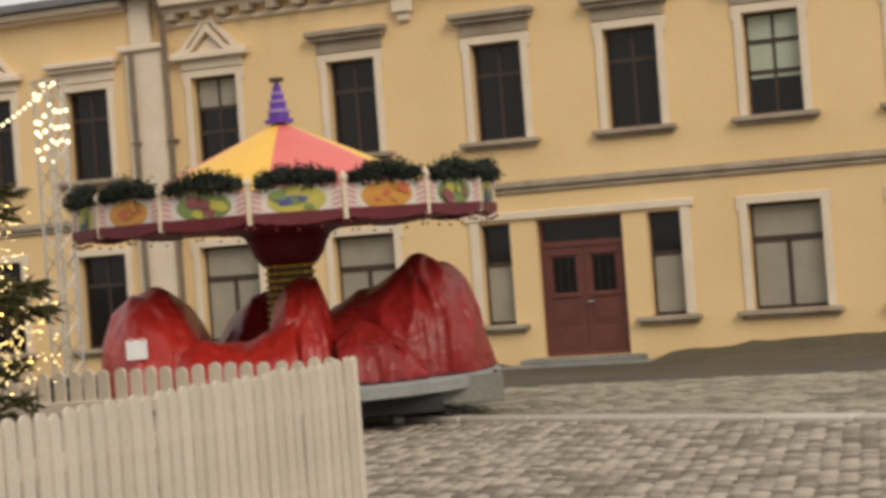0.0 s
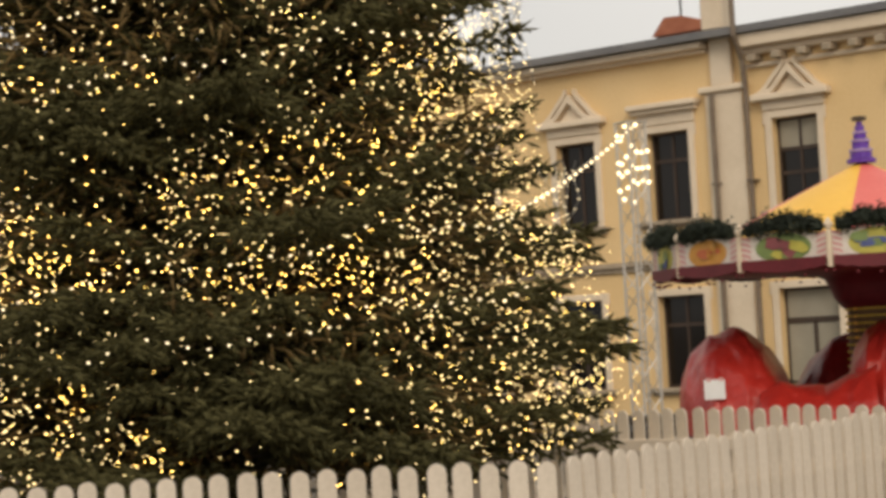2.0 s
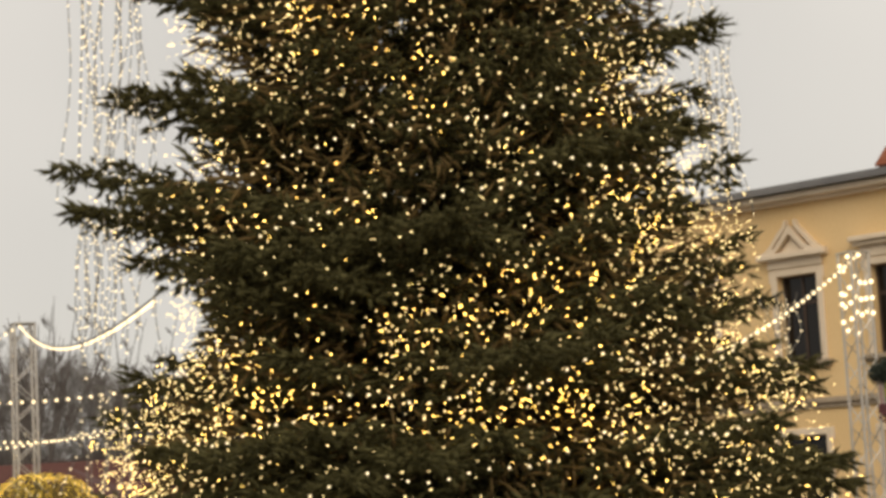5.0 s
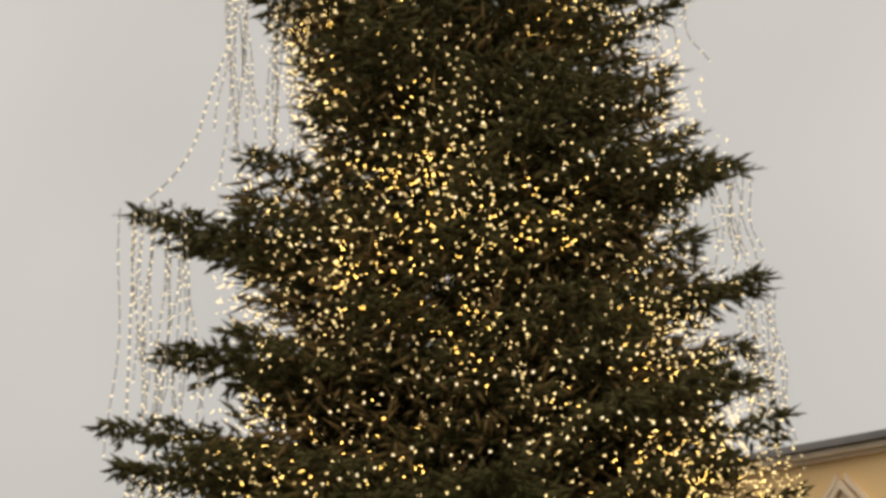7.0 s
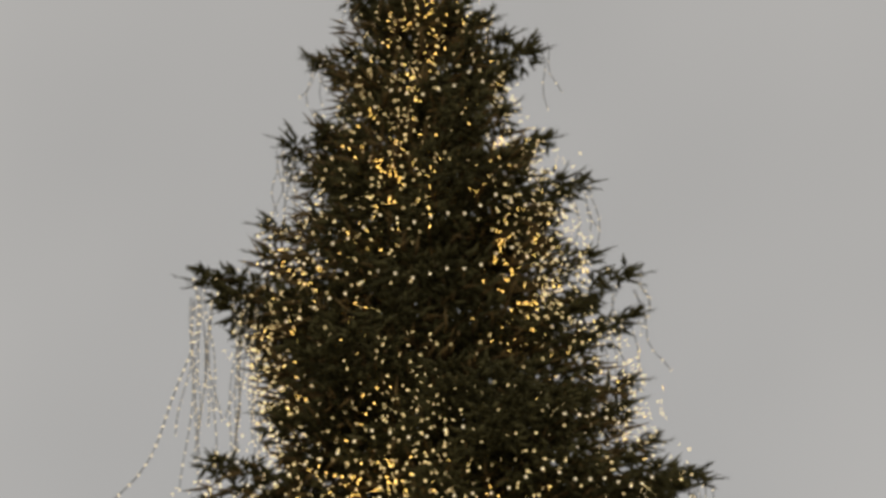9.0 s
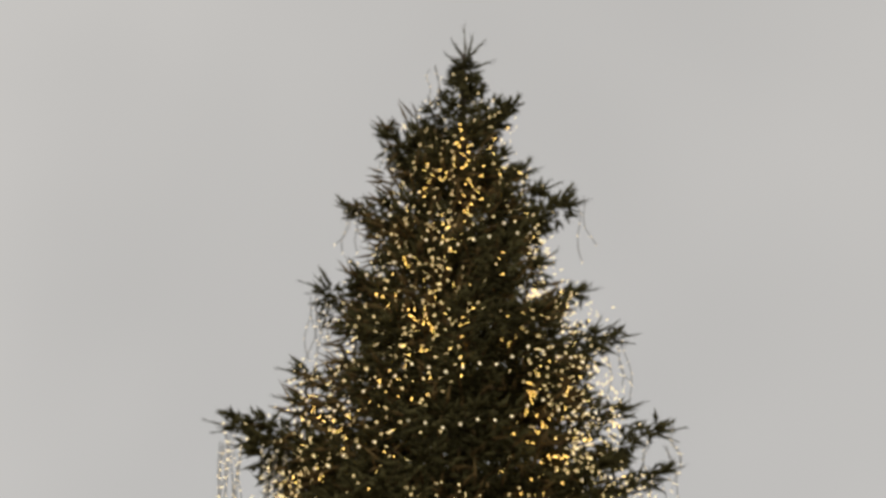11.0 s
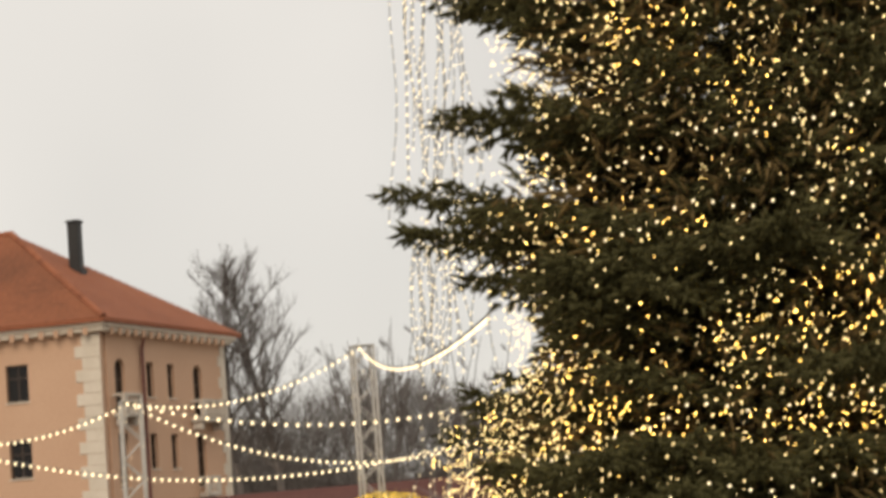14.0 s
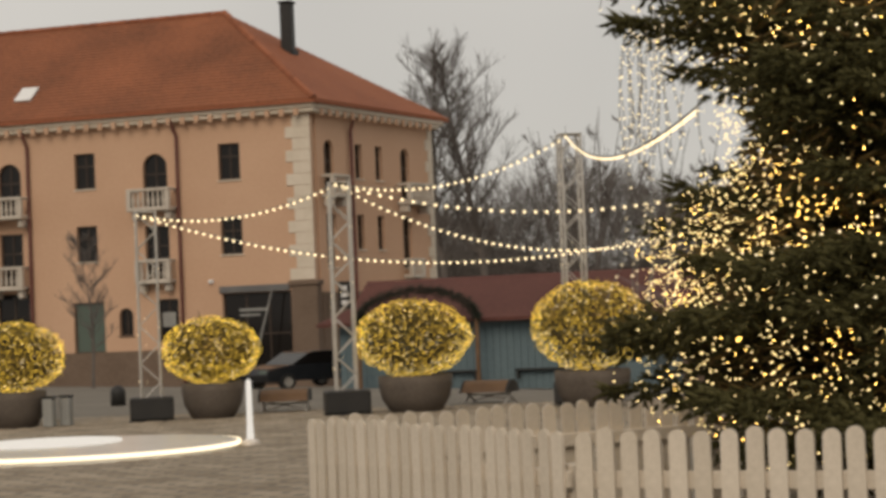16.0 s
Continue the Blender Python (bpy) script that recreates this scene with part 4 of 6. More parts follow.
# broad boughs in front of the hollows
TIPS += [(turn + d, zs + e, reach(zs) * 1.02) for turn, zs in DARK[::2] for d, e in ((-6, -0.03), (5, 0.03))]
for turn, zt, R in TIPS:
    rise = float(np.interp(zt, [1, 3.5, 6, 8, 10], [-7, 3, 13, 26, 42])) + rng.uniform(-5, 5)
    L = R / math.cos(radians(rise))
    zb = min(zt - R * math.tan(radians(rise)) - 0.05 * L, 9.7)
    key = min(BR, key=lambda q: abs(q - L))
    s = L / key
    ob = part("branch", rng.choice(BR[key]), None, spruce)
    ob.matrix_basis = pose(lean(zb), 0, zb, 0, 0, turn) @ pose(0, 0, 0, rng.uniform(-14, 14), -rise, 0) @ Matrix.Diagonal((s, 0.5 + 0.5 * s, 0.5 + 0.5 * s, 1))
g = np.random.RandomState(8)
n = 17000
hz = 0.9 + 8.4 * (1 - np.sqrt(g.uniform(0, 1, n)))
ha = g.uniform(0, 2 * math.pi, n)
hr = np.array([bay(q, w) for q, w in zip(hz, ha)]) * np.sqrt(g.uniform(0.02, 0.66, n))
ib = np.stack([hr * np.cos(ha), hr * np.sin(ha), hz], 1)
iw = np.stack([np.cos(ha), np.sin(ha), g.uniform(-0.5, 0.5, n)], 1) + g.normal(0, 0.4, (n, 3))
tagged(part("inner_foliage", twigs_mesh("inner_foliage", ib, iw, g.uniform(0.12, 0.26, n), np.full(n, 0.022), INNER, 4), None, spruce), kind="stuff")
# slim bare shoots at the ends of the upper limbs
SHOOT = twigs_mesh("shoot", np.zeros((4, 3)), np.array([[1, 0, 0.1], [1, 0.45, 0.2], [0.9, -0.5, 0.25], [0.8, 0.1, 0.6]], dtype=float), np.array([0.26, 0.2, 0.19, 0.17]), np.full(4, 0.018), NEEDLE, 9)
for turn, zt, R in TIPS:
    if zt > 4.0 and R > 0.4 and abs(math.cos(radians(turn))) > 0.5:
        a, tilt = radians(turn), float(np.interp(zt, [4, 8, 10], [-5, -18, -40]))
        part("shoot", SHOOT, None, spruce, m=pose((R - 0.06) * math.cos(a) + lean(zt), (R - 0.06) * math.sin(a), zt - 0.03, 0, 0, turn) @ pose(0, 0, 0, rng.uniform(0, 360), tilt, 0))
lead = twigs_mesh("leader", np.array([[0, 0, 9.55], [0, 0, 9.7], [0, 0, 9.7], [0, 0, 9.65], [0, 0, 9.6], [0, 0, 9.62]]), np.array([[0, 0, 1], [.6, .1, .8], [-.4, .2, .9], [.2, -.5, .8], [-.7, -.1, .7], [.8, .3, .5]], dtype=float),
                  np.array([0.5, 0.28, 0.26, 0.26, 0.24, 0.3]), np.full(6, 0.024), NEEDLE)
part("leader", lead, None, spruce, m=pose(0.19, 0, 0))


def lights_on_tree():
    """Curtains of small bulbs hang from limb to limb; two garlands of larger bulbs wind round."""
    g = np.random.RandomState(14)
    warm, gold, drops, cords = [], [], [], []
    def clump(a, z):
        return 0.55 * near(LIT, a, z) - 0.62 * near(DARK, a, z) + 1.0 * wave(a, z)

    for k in range(2250):
        z0 = 1.1 + 8.6 * (1 - math.sqrt(g.uniform(0, 1)))
        a = g.uniform(0, 2 * math.pi)
        if clump(a, z0 - 0.3) < g.uniform(-0.1, 0.4 if 4 < z0 < 5.8 else 0.6):
            continue
        out = g.uniform(0.76, 1.07)
        ln = g.uniform(0.3, 1.1)
        z, pth = z0, []
        while z > max(0.75, z0 - ln):
            r = max(bay(z, a) * bulge(a, z) * inside(a) * out * g.uniform(0.97, 1.03), 0.03)
            aa = a + g.normal(0, 0.03)
            p = (r * math.cos(aa), r * math.sin(aa), z)
            (gold if out < 0.8 else warm).append(p)
            pth.append(p)
            z -= g.uniform(0.06, 0.11)
    # extra bulbs deep in the tree, added to warm the foliage from inside
    for k in range(6000):
        z0 = 1.0 + 8.5 * (1 - math.sqrt(g.uniform(0, 1)))
        a = g.uniform(0, 2 * math.pi)
        r = bay(z0, a) * bulge(a, z0) * g.uniform(0.4, 0.86)
        if clump(a, z0) < g.uniform(-0.1, 0.6):
            continue
        for j in range(3):
            gold.append((r * math.cos(a) + g.normal(0, 0.05), r * math.sin(a) + g.normal(0, 0.05), z0 + g.normal(0, 0.06)))
    for k in range(2000):  # single bulbs between the clumps
        z0, a = 1.2 + 8.0 * (1 - math.sqrt(g.uniform(0, 1))), g.uniform(0, 2 * math.pi)
        if near(DARK, a, z0) > g.uniform(0.2, 1.8):
            continue
        r = bay(z0, a) * bulge(a, z0) * inside(a) * g.uniform(0.88, 1.07)
        warm.append((r * math.cos(a), r * math.sin(a), z0))
    for k in range(60):
        z0, a = g.uniform(8.4, 9.6), g.uniform(0, 2 * math.pi)
        r = bay(z0, a) * g.uniform(0.8, 1.05)
        warm.append((r * math.cos(a), r * math.sin(a), z0))
    for k in range(1500):  # short strings crowd on the two flanks
        z0 = 1.2 + 7.6 * (1 - math.sqrt(g.uniform(0, 1)))
        a = radians(g.choice((0, 180)) + g.normal(0, 26) + (14 if k % 2 else 0))
        if wave(a, z0) < g.uniform(-0.5, 0.3):
            continue
        r = bay(z0, a) * g.uniform(0.8, 0.99)
        for j in range(3):
            (gold if j == 0 and k % 3 == 0 else warm).append((r * math.cos(a) + g.normal(0, 0.03), r * math.sin(a) + g.normal(0, 0.03), z0 - 0.08 * j))
    for k in range(420):  # the low boughs on two sides are thick with lights
        a, z0 = radians(g.choice((345, 212), p=(0.6, 0.4)) + g.normal(0, 13)), g.uniform(0.95, 2.25)
        r = bay(z0, a) * g.uniform(0.86, 1.05)
        (gold if k % 4 == 0 else warm).append((r * math.cos(a), r * math.sin(a), z0))
    dim = []  # tiny bulbs all through the upper tree
    for k in range(9000):
        z0 = 1.0 + 8.5 * (1 - math.sqrt(g.uniform(0, 1)))
        a = g.uniform(0, 2 * math.pi)
        if clump(a, z0) < (g.uniform(-0.35, 0.55) if z0 > 5.6 or z0 < 3.4 else g.uniform(-0.9, 0.1)):
            continue
        r = bay(z0, a) * bulge(a, z0) * inside(a) * g.uniform(0.72, 1.05)
        dim.append((r * math.cos(a), r * math.sin(a), z0))
    # free-hanging curtains between the tips that stand out
    for turn, ztop, zlow, ra, rb, cnt in ((186, 5.1, 3.8, 1.85, 2.28, 17), (184, 6.65, 5.45, 1.12, 1.6, 24), (189, 3.45, 2.55, 1.75, 2.35, 20), (186, 4.2, 3.8, 1.6, 2.1, 9), (182, 7.75, 7.25, 0.82, 1.04, 8),
                                          (180, 8.45, 8.05, 0.6, 0.84, 6), (180, 9.0, 8.55, 0.48, 0.64, 4), (180, 9.65, 9.3, 0.2, 0.3, 3), (188, 2.4, 1.7, 1.9, 2.3, 8), (0, 5.2, 4.6, 1.2, 1.78, 20),
                                          (0, 4.4, 3.4, 1.7, 1.9, 12), (-8, 4.0, 3.4, 1.62, 1.86, 12), (0, 4.3, 4.1, 1.25, 1.5, 5), (-6, 2.75, 2.3, 1.95, 2.2, 8), (0, 7.45, 7.0, 1.02, 1.18, 5), (0, 6.72, 6.4, 1.2, 1.5, 6),
                                          (0, 6.45, 6.0, 1.15, 1.48, 6), (0, 8.5, 8.05, 0.75, 0.86, 2)):
        for k in range(cnt):
            a = radians(turn + g.uniform(-9, 9))
            r0 = g.uniform(ra, rb)
            r1 = r0 * 1.01 + g.normal(0.01, 0.03)
            low, pts, m = zlow + g.uniform(-0.35, 0.5) * (ztop - zlow) * 0.6, [], max(5, int((ztop - zlow) / 0.075))
            sway = g.normal(0, 0.05)
            for i in range(m + 1):
                q = i / m
                r = r0 + (r1 - r0) * q + 0.02 * math.sin(q * 7 + k) + sway * q * q
                pts.append((r * math.cos(a), r * math.sin(a) + 0.015 * math.sin(q * 9 + 2 * k), ztop + (low - ztop) * q))
            cords.append(tube([(p[0] + lean(p[2]), p[1], p[2]) for p in pts], 0.003, sides=4))
            drops.extend(pts[1:])
    # one longer string runs from tier to tier down the flank
    slant = [(-1.58 + 0.04 * math.sin(9 * q) - 0.64 * q ** 3, -0.1, 6.75 - 1.6 * q) for q in np.linspace(0, 1, 26)] + [(-2.2 - 0.06 * q, -0.12, 5.12 - 1.35 * q) for q in np.linspace(0.04, 1, 20)]
    cords.append(tube([(p[0] + lean(p[2]), p[1], p[2]) for p in slant], 0.004, sides=4))
    big = list(slant)
    for a, z in ((0.4, 8.3), (3.3, 7.9)):
        while z > 1.7:
            r = 0.98 * reach(z)
            if abs(math.cos(a)) < 0.72:
                big.append((r * math.cos(a), r * math.sin(a), z - 0.1 * abs(math.sin(5 * a)) + 0.02 * math.sin(23 * a)))
            a -= 0.105 / r
            z -= 0.105 / r * 1.5 / (2 * math.pi)

    def leaned(pts):
        pts = np.array(pts)
        pts[:, 0] += [lean(q) for q in pts[:, 2]]
        return pts
    lights = thing("fairy_lights", pose(*TREE), "warm white fairy lights hung in curtains all over the spruce", "string lights")
    tagged(part("small_bulb_string", bulbs_mesh("small_bulb_string", leaned(warm), g.uniform(0.0026, 0.0050, len(warm)) * np.interp(np.array(warm)[:, 2], [3.0, 5.5], [1.1, 1.06]), BULB), None, lights), kind="stuff")
    tagged(part("golden_fill_bulb_string", bulbs_mesh("golden_fill_bulb_string", leaned(gold), g.uniform(0.0026, 0.0042, len(gold)) * np.interp(np.array(gold)[:, 2], [3.0, 5.5], [1.05, 0.95]), BULB_GOLD), None, lights), kind="stuff")
    tagged(part("tiny_bulb_string", bulbs_mesh("tiny_bulb_string", leaned(dim), g.uniform(0.0018, 0.0034, len(dim)), BULB), None, lights), kind="stuff")
    tagged(part("light_curtain", bulbs_mesh("light_curtain", leaned(drops), g.uniform(0.0035, 0.0068, len(drops)) * np.interp(np.array(drops)[:, 2], [4.5, 7.0], [1.0, 0.78]), BULB_WHITE), None, lights), kind="stuff")
    tagged(part("garland_bulb_string", bulbs_mesh("garland_bulb_string", leaned(big), 0.0072, BULB_WHITE), None, lights), kind="stuff")
    for c in cords:
        part("cable", c, CABLE, lights)


lights_on_tree()

# ---- masts and strings of bulbs ----


def truss_mast(name, x, y, top, label, base=True, lit=None, w=0.36):
    z0 = fall(x, y)
    mast = thing(name, pose(x, y, z0, 0, 0, 20), label, "mast", "lighting masts")
    h, zb = top - z0, 0.36 if base else 0.02
    for sx in (-1, 1):
        for sy in (-1, 1):
            part("chord", tube([(sx * w / 2, sy * w / 2, zb), (sx * w / 2, sy * w / 2, h)], 0.024, sides=8), STEEL, mast)
    n = int((h - zb) / 0.34)
    for k in range(n):
        za, zc = zb + (h - zb) * k / n, zb + (h - zb) * (k + 1) / n
        s = 1 if k % 2 else -1
        part("brace", join(*[tube([(a * w / 2 * s, b * w / 2, za), (-a * w / 2 * s, b * w / 2, zc)], 0.011, sides=5) for a, b in ((1, 1), (1, -1))],
                           *[tube([(b * w / 2, a * w / 2 * s, za), (b * w / 2, -a * w / 2 * s, zc)], 0.011, sides=5) for a, b in ((1, 1), (1, -1))]), STEEL, mast)
    part("head_plate", box(-w / 2 - 0.03, w / 2 + 0.03, -w / 2 - 0.03, w / 2 + 0.03, h, h + 0.02, 0.004), STEEL, mast)
    if base:
        part("ballast_box", join(box(-0.4, 0.4, -0.4, 0.4, 0.02, 0.44, 0.03), box(-0.42, 0.42, -0.42, 0.42, 0.0, 0.018)), BLACK, mast, "black ballast box")
    g = np.random.RandomState(int(x * 10) % 97)
    cnt = 26 if lit is None else lit
    zs = g.uniform(zb + 0.2, h, cnt) if lit is None else h - 1.35 * g.uniform(0, 1, cnt) ** 1.1
    aa = np.cumsum(np.full(cnt, 0.9))
    zs = np.sort(zs)
    r = w / 2 + 0.03
    tagged(part("bulb_string", bulbs_mesh("bulb_string", np.stack([np.clip(r * 1.3 * np.cos(aa), -r, r), np.clip(r * 1.3 * np.sin(aa), -r, r), zs], 1), 0.008 if lit is None else 0.042, BULB_WHITE), None, mast), kind="stuff")
    return mast


MAST_LABEL = "aluminium truss mast with fairy lights on a black ballast box"
truss_mast("truss_mast", -12.76, 34.73, 3.85, MAST_LABEL)
truss_mast("truss_mast", -9.07, 34.84, 4.2, MAST_LABEL)
truss_mast("truss_mast", -4.93, 35.66, 4.9, MAST_LABEL)
truss_mast("truss_mast", 9.38, 32.68, 5.15, "aluminium truss mast with a bright zigzag of lights at its head", True, 26)


def bulb_line(a, b, sag, spacing, r, label="string of warm round bulbs hung between masts and tree"):
    n = 40
    pts = catenary(a, b, sag, n)
    length = sum((pts[i + 1] - pts[i]).length for i in range(n))
    ob = thing("string_lights", Matrix.Translation(Vector(a)), label, "string lights", "strings of bulbs over the square")
    o = Vector(a)
    part("cable", tube([p - o for p in pts], 0.008, sides=4), CABLE, ob)
    m = int(length / spacing)
    bp = []
    for k in range(m + 1):
        q = k / m * n
        i = min(int(q), n - 1)
        p = pts[i].lerp(pts[i + 1], q - i) - o
        bp.append((p.x, p.y, p.z - 0.03))
    tagged(part("bulb_string", bulbs_mesh("bulb_string", bp, r, BULB_WHITE), None, ob), kind="stuff")


T1, T2, T3, T4 = (-12.9, 34.7, 3.83), (-9.12, 34.82, 4.2), (-4.97, 35.65, 4.9), (9.4, 32.66, 5.1)
bulb_line(T1, T2, 0.32, 0.13, 0.027)
bulb_line(T2, T3, 0.42, 0.13, 0.027)
T5 = (-0.97, 36.0, 4.1)  # head of a mast that stands behind the spruce
truss_mast("truss_mast", -0.97, 36.0, 4.1, MAST_LABEL)
bulb_line(T2, T5, 0.62, 0.2, 0.03)
bulb_line(T2, (-1.0, 36.0, 3.75), 1.15, 0.14, 0.027)
bulb_line(T1, (-1.0, 36.0, 3.6), 1.02, 0.14, 0.027)
bulb_line(T3, (-0.96, 13.2, 3.02), 0.36, 0.15, 0.0115, "closely set string of white bulbs from mast to spruce")
bulb_line(T4, (6.0, 29.0, 3.3), 0.12, 0.2, 0.034)

# ---- lit twig balls in stone bowls ----


def lit_bowl(x, y, wide=2.0, tall=1.38, seed=0, bowl=1.15):
    z0 = fall(x, y)
    ob = thing("planter", pose(x, y, z0), "dark stone bowl planter with a glowing golden ball of lights", "planter", "lit planters")
    hb = 0.66
    part("bowl", lathe([(0.0, 0.0), (bowl * 0.30, 0.0), (bowl * 0.36, 0.04), (bowl * 0.46, 0.25), (bowl * 0.5, 0.5), (bowl * 0.5, hb), (bowl * 0.455, hb), (bowl * 0.43, 0.5), (0.0, 0.48)], 28), STONE_POT, ob, smooth=True)
    part("soil", lathe([(0.0, 0.60), (bowl * 0.44, 0.57)], 20), BARK, ob)
    part("stem", tube([(0, 0, 0.5), (0.02, 0, 0.9)], 0.05, sides=8), BARK, ob)
    g = np.random.RandomState(seed)
    c = np.array([0, 0, hb + tall / 2 - 0.02])
    rad = np.array([wide / 2, wide / 2, tall / 2])

    def shell(n, low, high):
        d = g.normal(0, 1, (n, 3))
        d /= np.linalg.norm(d, axis=1)[:, None]
        lump = 1 + 0.03 * np.sin(d[:, 0] * 5 + seed) * np.cos(d[:, 2] * 6)
        return d, c + d * rad * (g.uniform(low, high, n) * lump)[:, None]
    # dark core added; it stands for the shade inside the hollow ball
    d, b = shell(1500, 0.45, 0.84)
    tagged(part("core", twigs_mesh("core", b, np.cross(d, g.normal(0, 1, d.shape)) + d * 0.5, g.uniform(0.14, 0.3, len(b)), np.full(len(b), 0.03), OLIVE_TWIG, 6), None, ob, "dark olive twig core for the hollow ball's dim inside"), kind="stuff")
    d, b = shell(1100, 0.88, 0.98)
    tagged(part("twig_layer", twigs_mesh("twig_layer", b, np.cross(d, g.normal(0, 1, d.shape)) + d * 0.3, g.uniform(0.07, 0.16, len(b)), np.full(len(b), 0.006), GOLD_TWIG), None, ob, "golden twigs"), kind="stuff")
    for k in range(8):
        pts = [c + np.array([math.cos(a) * math.cos(k * math.pi / 8), math.cos(a) * math.sin(k * math.pi / 8), math.sin(a)]) * rad * 0.96 for a in np.linspace(0, 2 * math.pi, 29)]
        part("wire_hoop", tube(pts, 0.006, sides=4), OLIVE_TWIG, ob)
    d, b = shell(2700, 0.92, 1.02)
    tagged(part("bulb_string", bulbs_mesh("bulb_string", b, g.uniform(0.0055, 0.010, len(b)), BALL_GOLD), None, ob, "golden bulbs"), kind="stuff")
    d, b = shell(260, 0.86, 1.0)
    tagged(part("bulb_string", bulbs_mesh("bulb_string", b, 0.0095, BULB_WHITE), None, ob, "white bulbs"), kind="stuff")


lit_bowl(-15.05, 33.8, 1.9, 1.28, 1)
lit_bowl(-11.70, 35.1, 1.82, 1.24, 2)
lit_bowl(-7.85, 35.13, 2.12, 1.40, 3, 1.35)
lit_bowl(-4.55, 34.7, 2.12, 1.60, 4, 1.35)

# ---- low round deck with a lit rim ----
deck = thing("round_deck", pose(-10.7, 26.05, 0), "low round white deck with a warm light strip along its rim", "deck")
part("deck_top", lathe([(0.0, 0.11), (2.2, 0.11), (2.25, 0.09), (2.25, 0.0), (0.0, 0.0)], 72), STAGE_WHITE, deck)
part("light_strip", lathe([(2.251, 0.05), (2.285, 0.05), (2.285, 0.10), (2.251, 0.10)], 72), LED, deck, "warm LED strip")
# glowing disc added in place of a bright patch of light on the deck
part("bright_patch", moved(lathe([(0.0, 0.14), (1.05, 0.14), (1.07, 0.112), (0.0, 0.112)], 48), pose(-0.75, 0.75, 0)), TUBE_AND_PATCH_WHITE, deck, "glowing disc for the bright patch on the deck")
light_post = thing("light_post", pose(-8.45, 26.95, 0), "short white luminous post at the rim of the deck", "light post")
part("tube", join(lathe([(0.0, 0.08), (0.055, 0.08), (0.045, 0.3), (0.04, 0.9), (0.0, 0.94)], 12)), TUBE_AND_PATCH_WHITE, light_post, smooth=True)
part("foot", lathe([(0.0, 0.0), (0.14, 0.0), (0.13, 0.05), (0.07, 0.08), (0.0, 0.08)], 14), PANEL_WHITE, light_post)

# ---- benches, bollard, bins, parked car ----


def rustic_bench(x, y, turn):
    z0 = fall(x, y)
    ob = thing("wooden_bench", pose(x, y, z0, 0, 0, turn) @ Matrix.Diagonal((1, 1, 0.72, 1)), "brown wooden bench with black end panels on a pale trestle", "bench", "benches on the square")
    shape = [(-0.34, 0.30), (0.34, 0.30), (0.2, 0.52), (0.1, 0.60), (-0.1, 0.60), (-0.24, 0.50)]
    part("seat", extrude(shape, "x", -0.45, 0.45), BENCH_WOOD, ob)
    for s in (-1, 1):
        part("end_panel", extrude([(p * 1.05, 0.29 + (q - 0.3) * 1.08) for p, q in shape], "x", min(s * 0.452, s * 0.49), max(s * 0.452, s * 0.49)), BLACK, ob)
    for s in (-0.42, 0.42):
        part("trestle", join(tube([(s, -0.3, 0.0), (s, 0.1, 0.3)], 0.025), tube([(s, 0.3, 0.0), (s, -0.1, 0.3)], 0.025)), STEEL, ob)
    part("stretcher", join(tube([(-0.42, 0.0, 0.22), (0.42, 0.0, 0.22)], 0.02), tube([(-0.42, -0.2, 0.06), (0.42, 0.2, 0.29)], 0.015), tube([(0.42, -0.2, 0.06), (-0.42, 0.2, 0.29)], 0.015)), STEEL, ob)


rustic_bench(-10.75, 36.6, 10)
rustic_bench(-6.95, 37.6, 168)
bollard = thing("bollard", pose(-16.3, 42.2, fall(-16.3, 42.2)), "squat dark bollard with a domed top", "bollard")
part("body", lathe([(0.0, 0.0), (0.17, 0.0), (0.17, 0.30), (0.15, 0.38), (0.08, 0.44), (0.0, 0.46)], 16), BLACK, bollard, smooth=True)
for x, y in ((-14.3, 33.6), (-14.1, 33.9)):
    bin_ = thing("litter_bin", pose(x, y, fall(x, y)), "small grey metal box beside a stone bowl", "bin")
    part("body", box(-0.1, 0.1, -0.1, 0.1, 0.0, 0.52, 0.02), GREY_SKIRT, bin_)
    part("lid", box(-0.115, 0.115, -0.115, 0.115, 0.522, 0.56, 0.015), BLACK, bin_)


def parked_car(x, y, turn):
    z0 = fall(x, y)
    car = thing("car", pose(x, y, z0, 0, 0, turn) @ Matrix.Diagonal((0.86, 0.95, 0.74, 1)), "black estate car parked in front of the salmon building", "car")
    side = [(-2.2, 0.35), (2.15, 0.35), (2.2, 0.62), (2.1, 0.85), (1.1, 0.98), (-2.1, 1.0), (-2.25, 0.8)]
    part("body", extrude(side, "y", -0.86, 0.86), CAR_PAINT, car)
    cab = [(-2.05, 1.0), (1.05, 0.985), (0.35, 1.42), (-1.5, 1.45), (-1.95, 1.38)]
    part("cabin", extrude(cab, "y", -0.72, 0.72), GLASS, car)
    part("roof", extrude([(0.35, 1.422), (0.2, 1.47), (-1.5, 1.48), (-1.9, 1.42), (-1.5, 1.452)], "y", -0.73, 0.73), CAR_PAINT, car)
    for wx in (-1.35, 1.35):
        for wy in (-0.8, 0.8):
            wheel = part("wheel", moved(lathe([(0.2, -0.1), (0.3, -0.1), (0.32, -0.06), (0.32, 0.06), (0.3, 0.1), (0.2, 0.1)], 20), pose(wx, wy, 0.32, 90)), RUBBER, car)
            part("rim", moved(lathe([(0.0, -0.07), (0.2, -0.08), (0.2, 0.08), (0.0, 0.07)], 12), pose(wx, wy, 0.32, 90)), STEEL, wheel)
    for s in (-0.6, 0.6):
        part("headlight", box(2.1, 2.19, s - 0.18, s + 0.18, 0.66, 0.8, 0.02), GLASS_GREEN, car)


parked_car(-16.0, 56.5, 232)

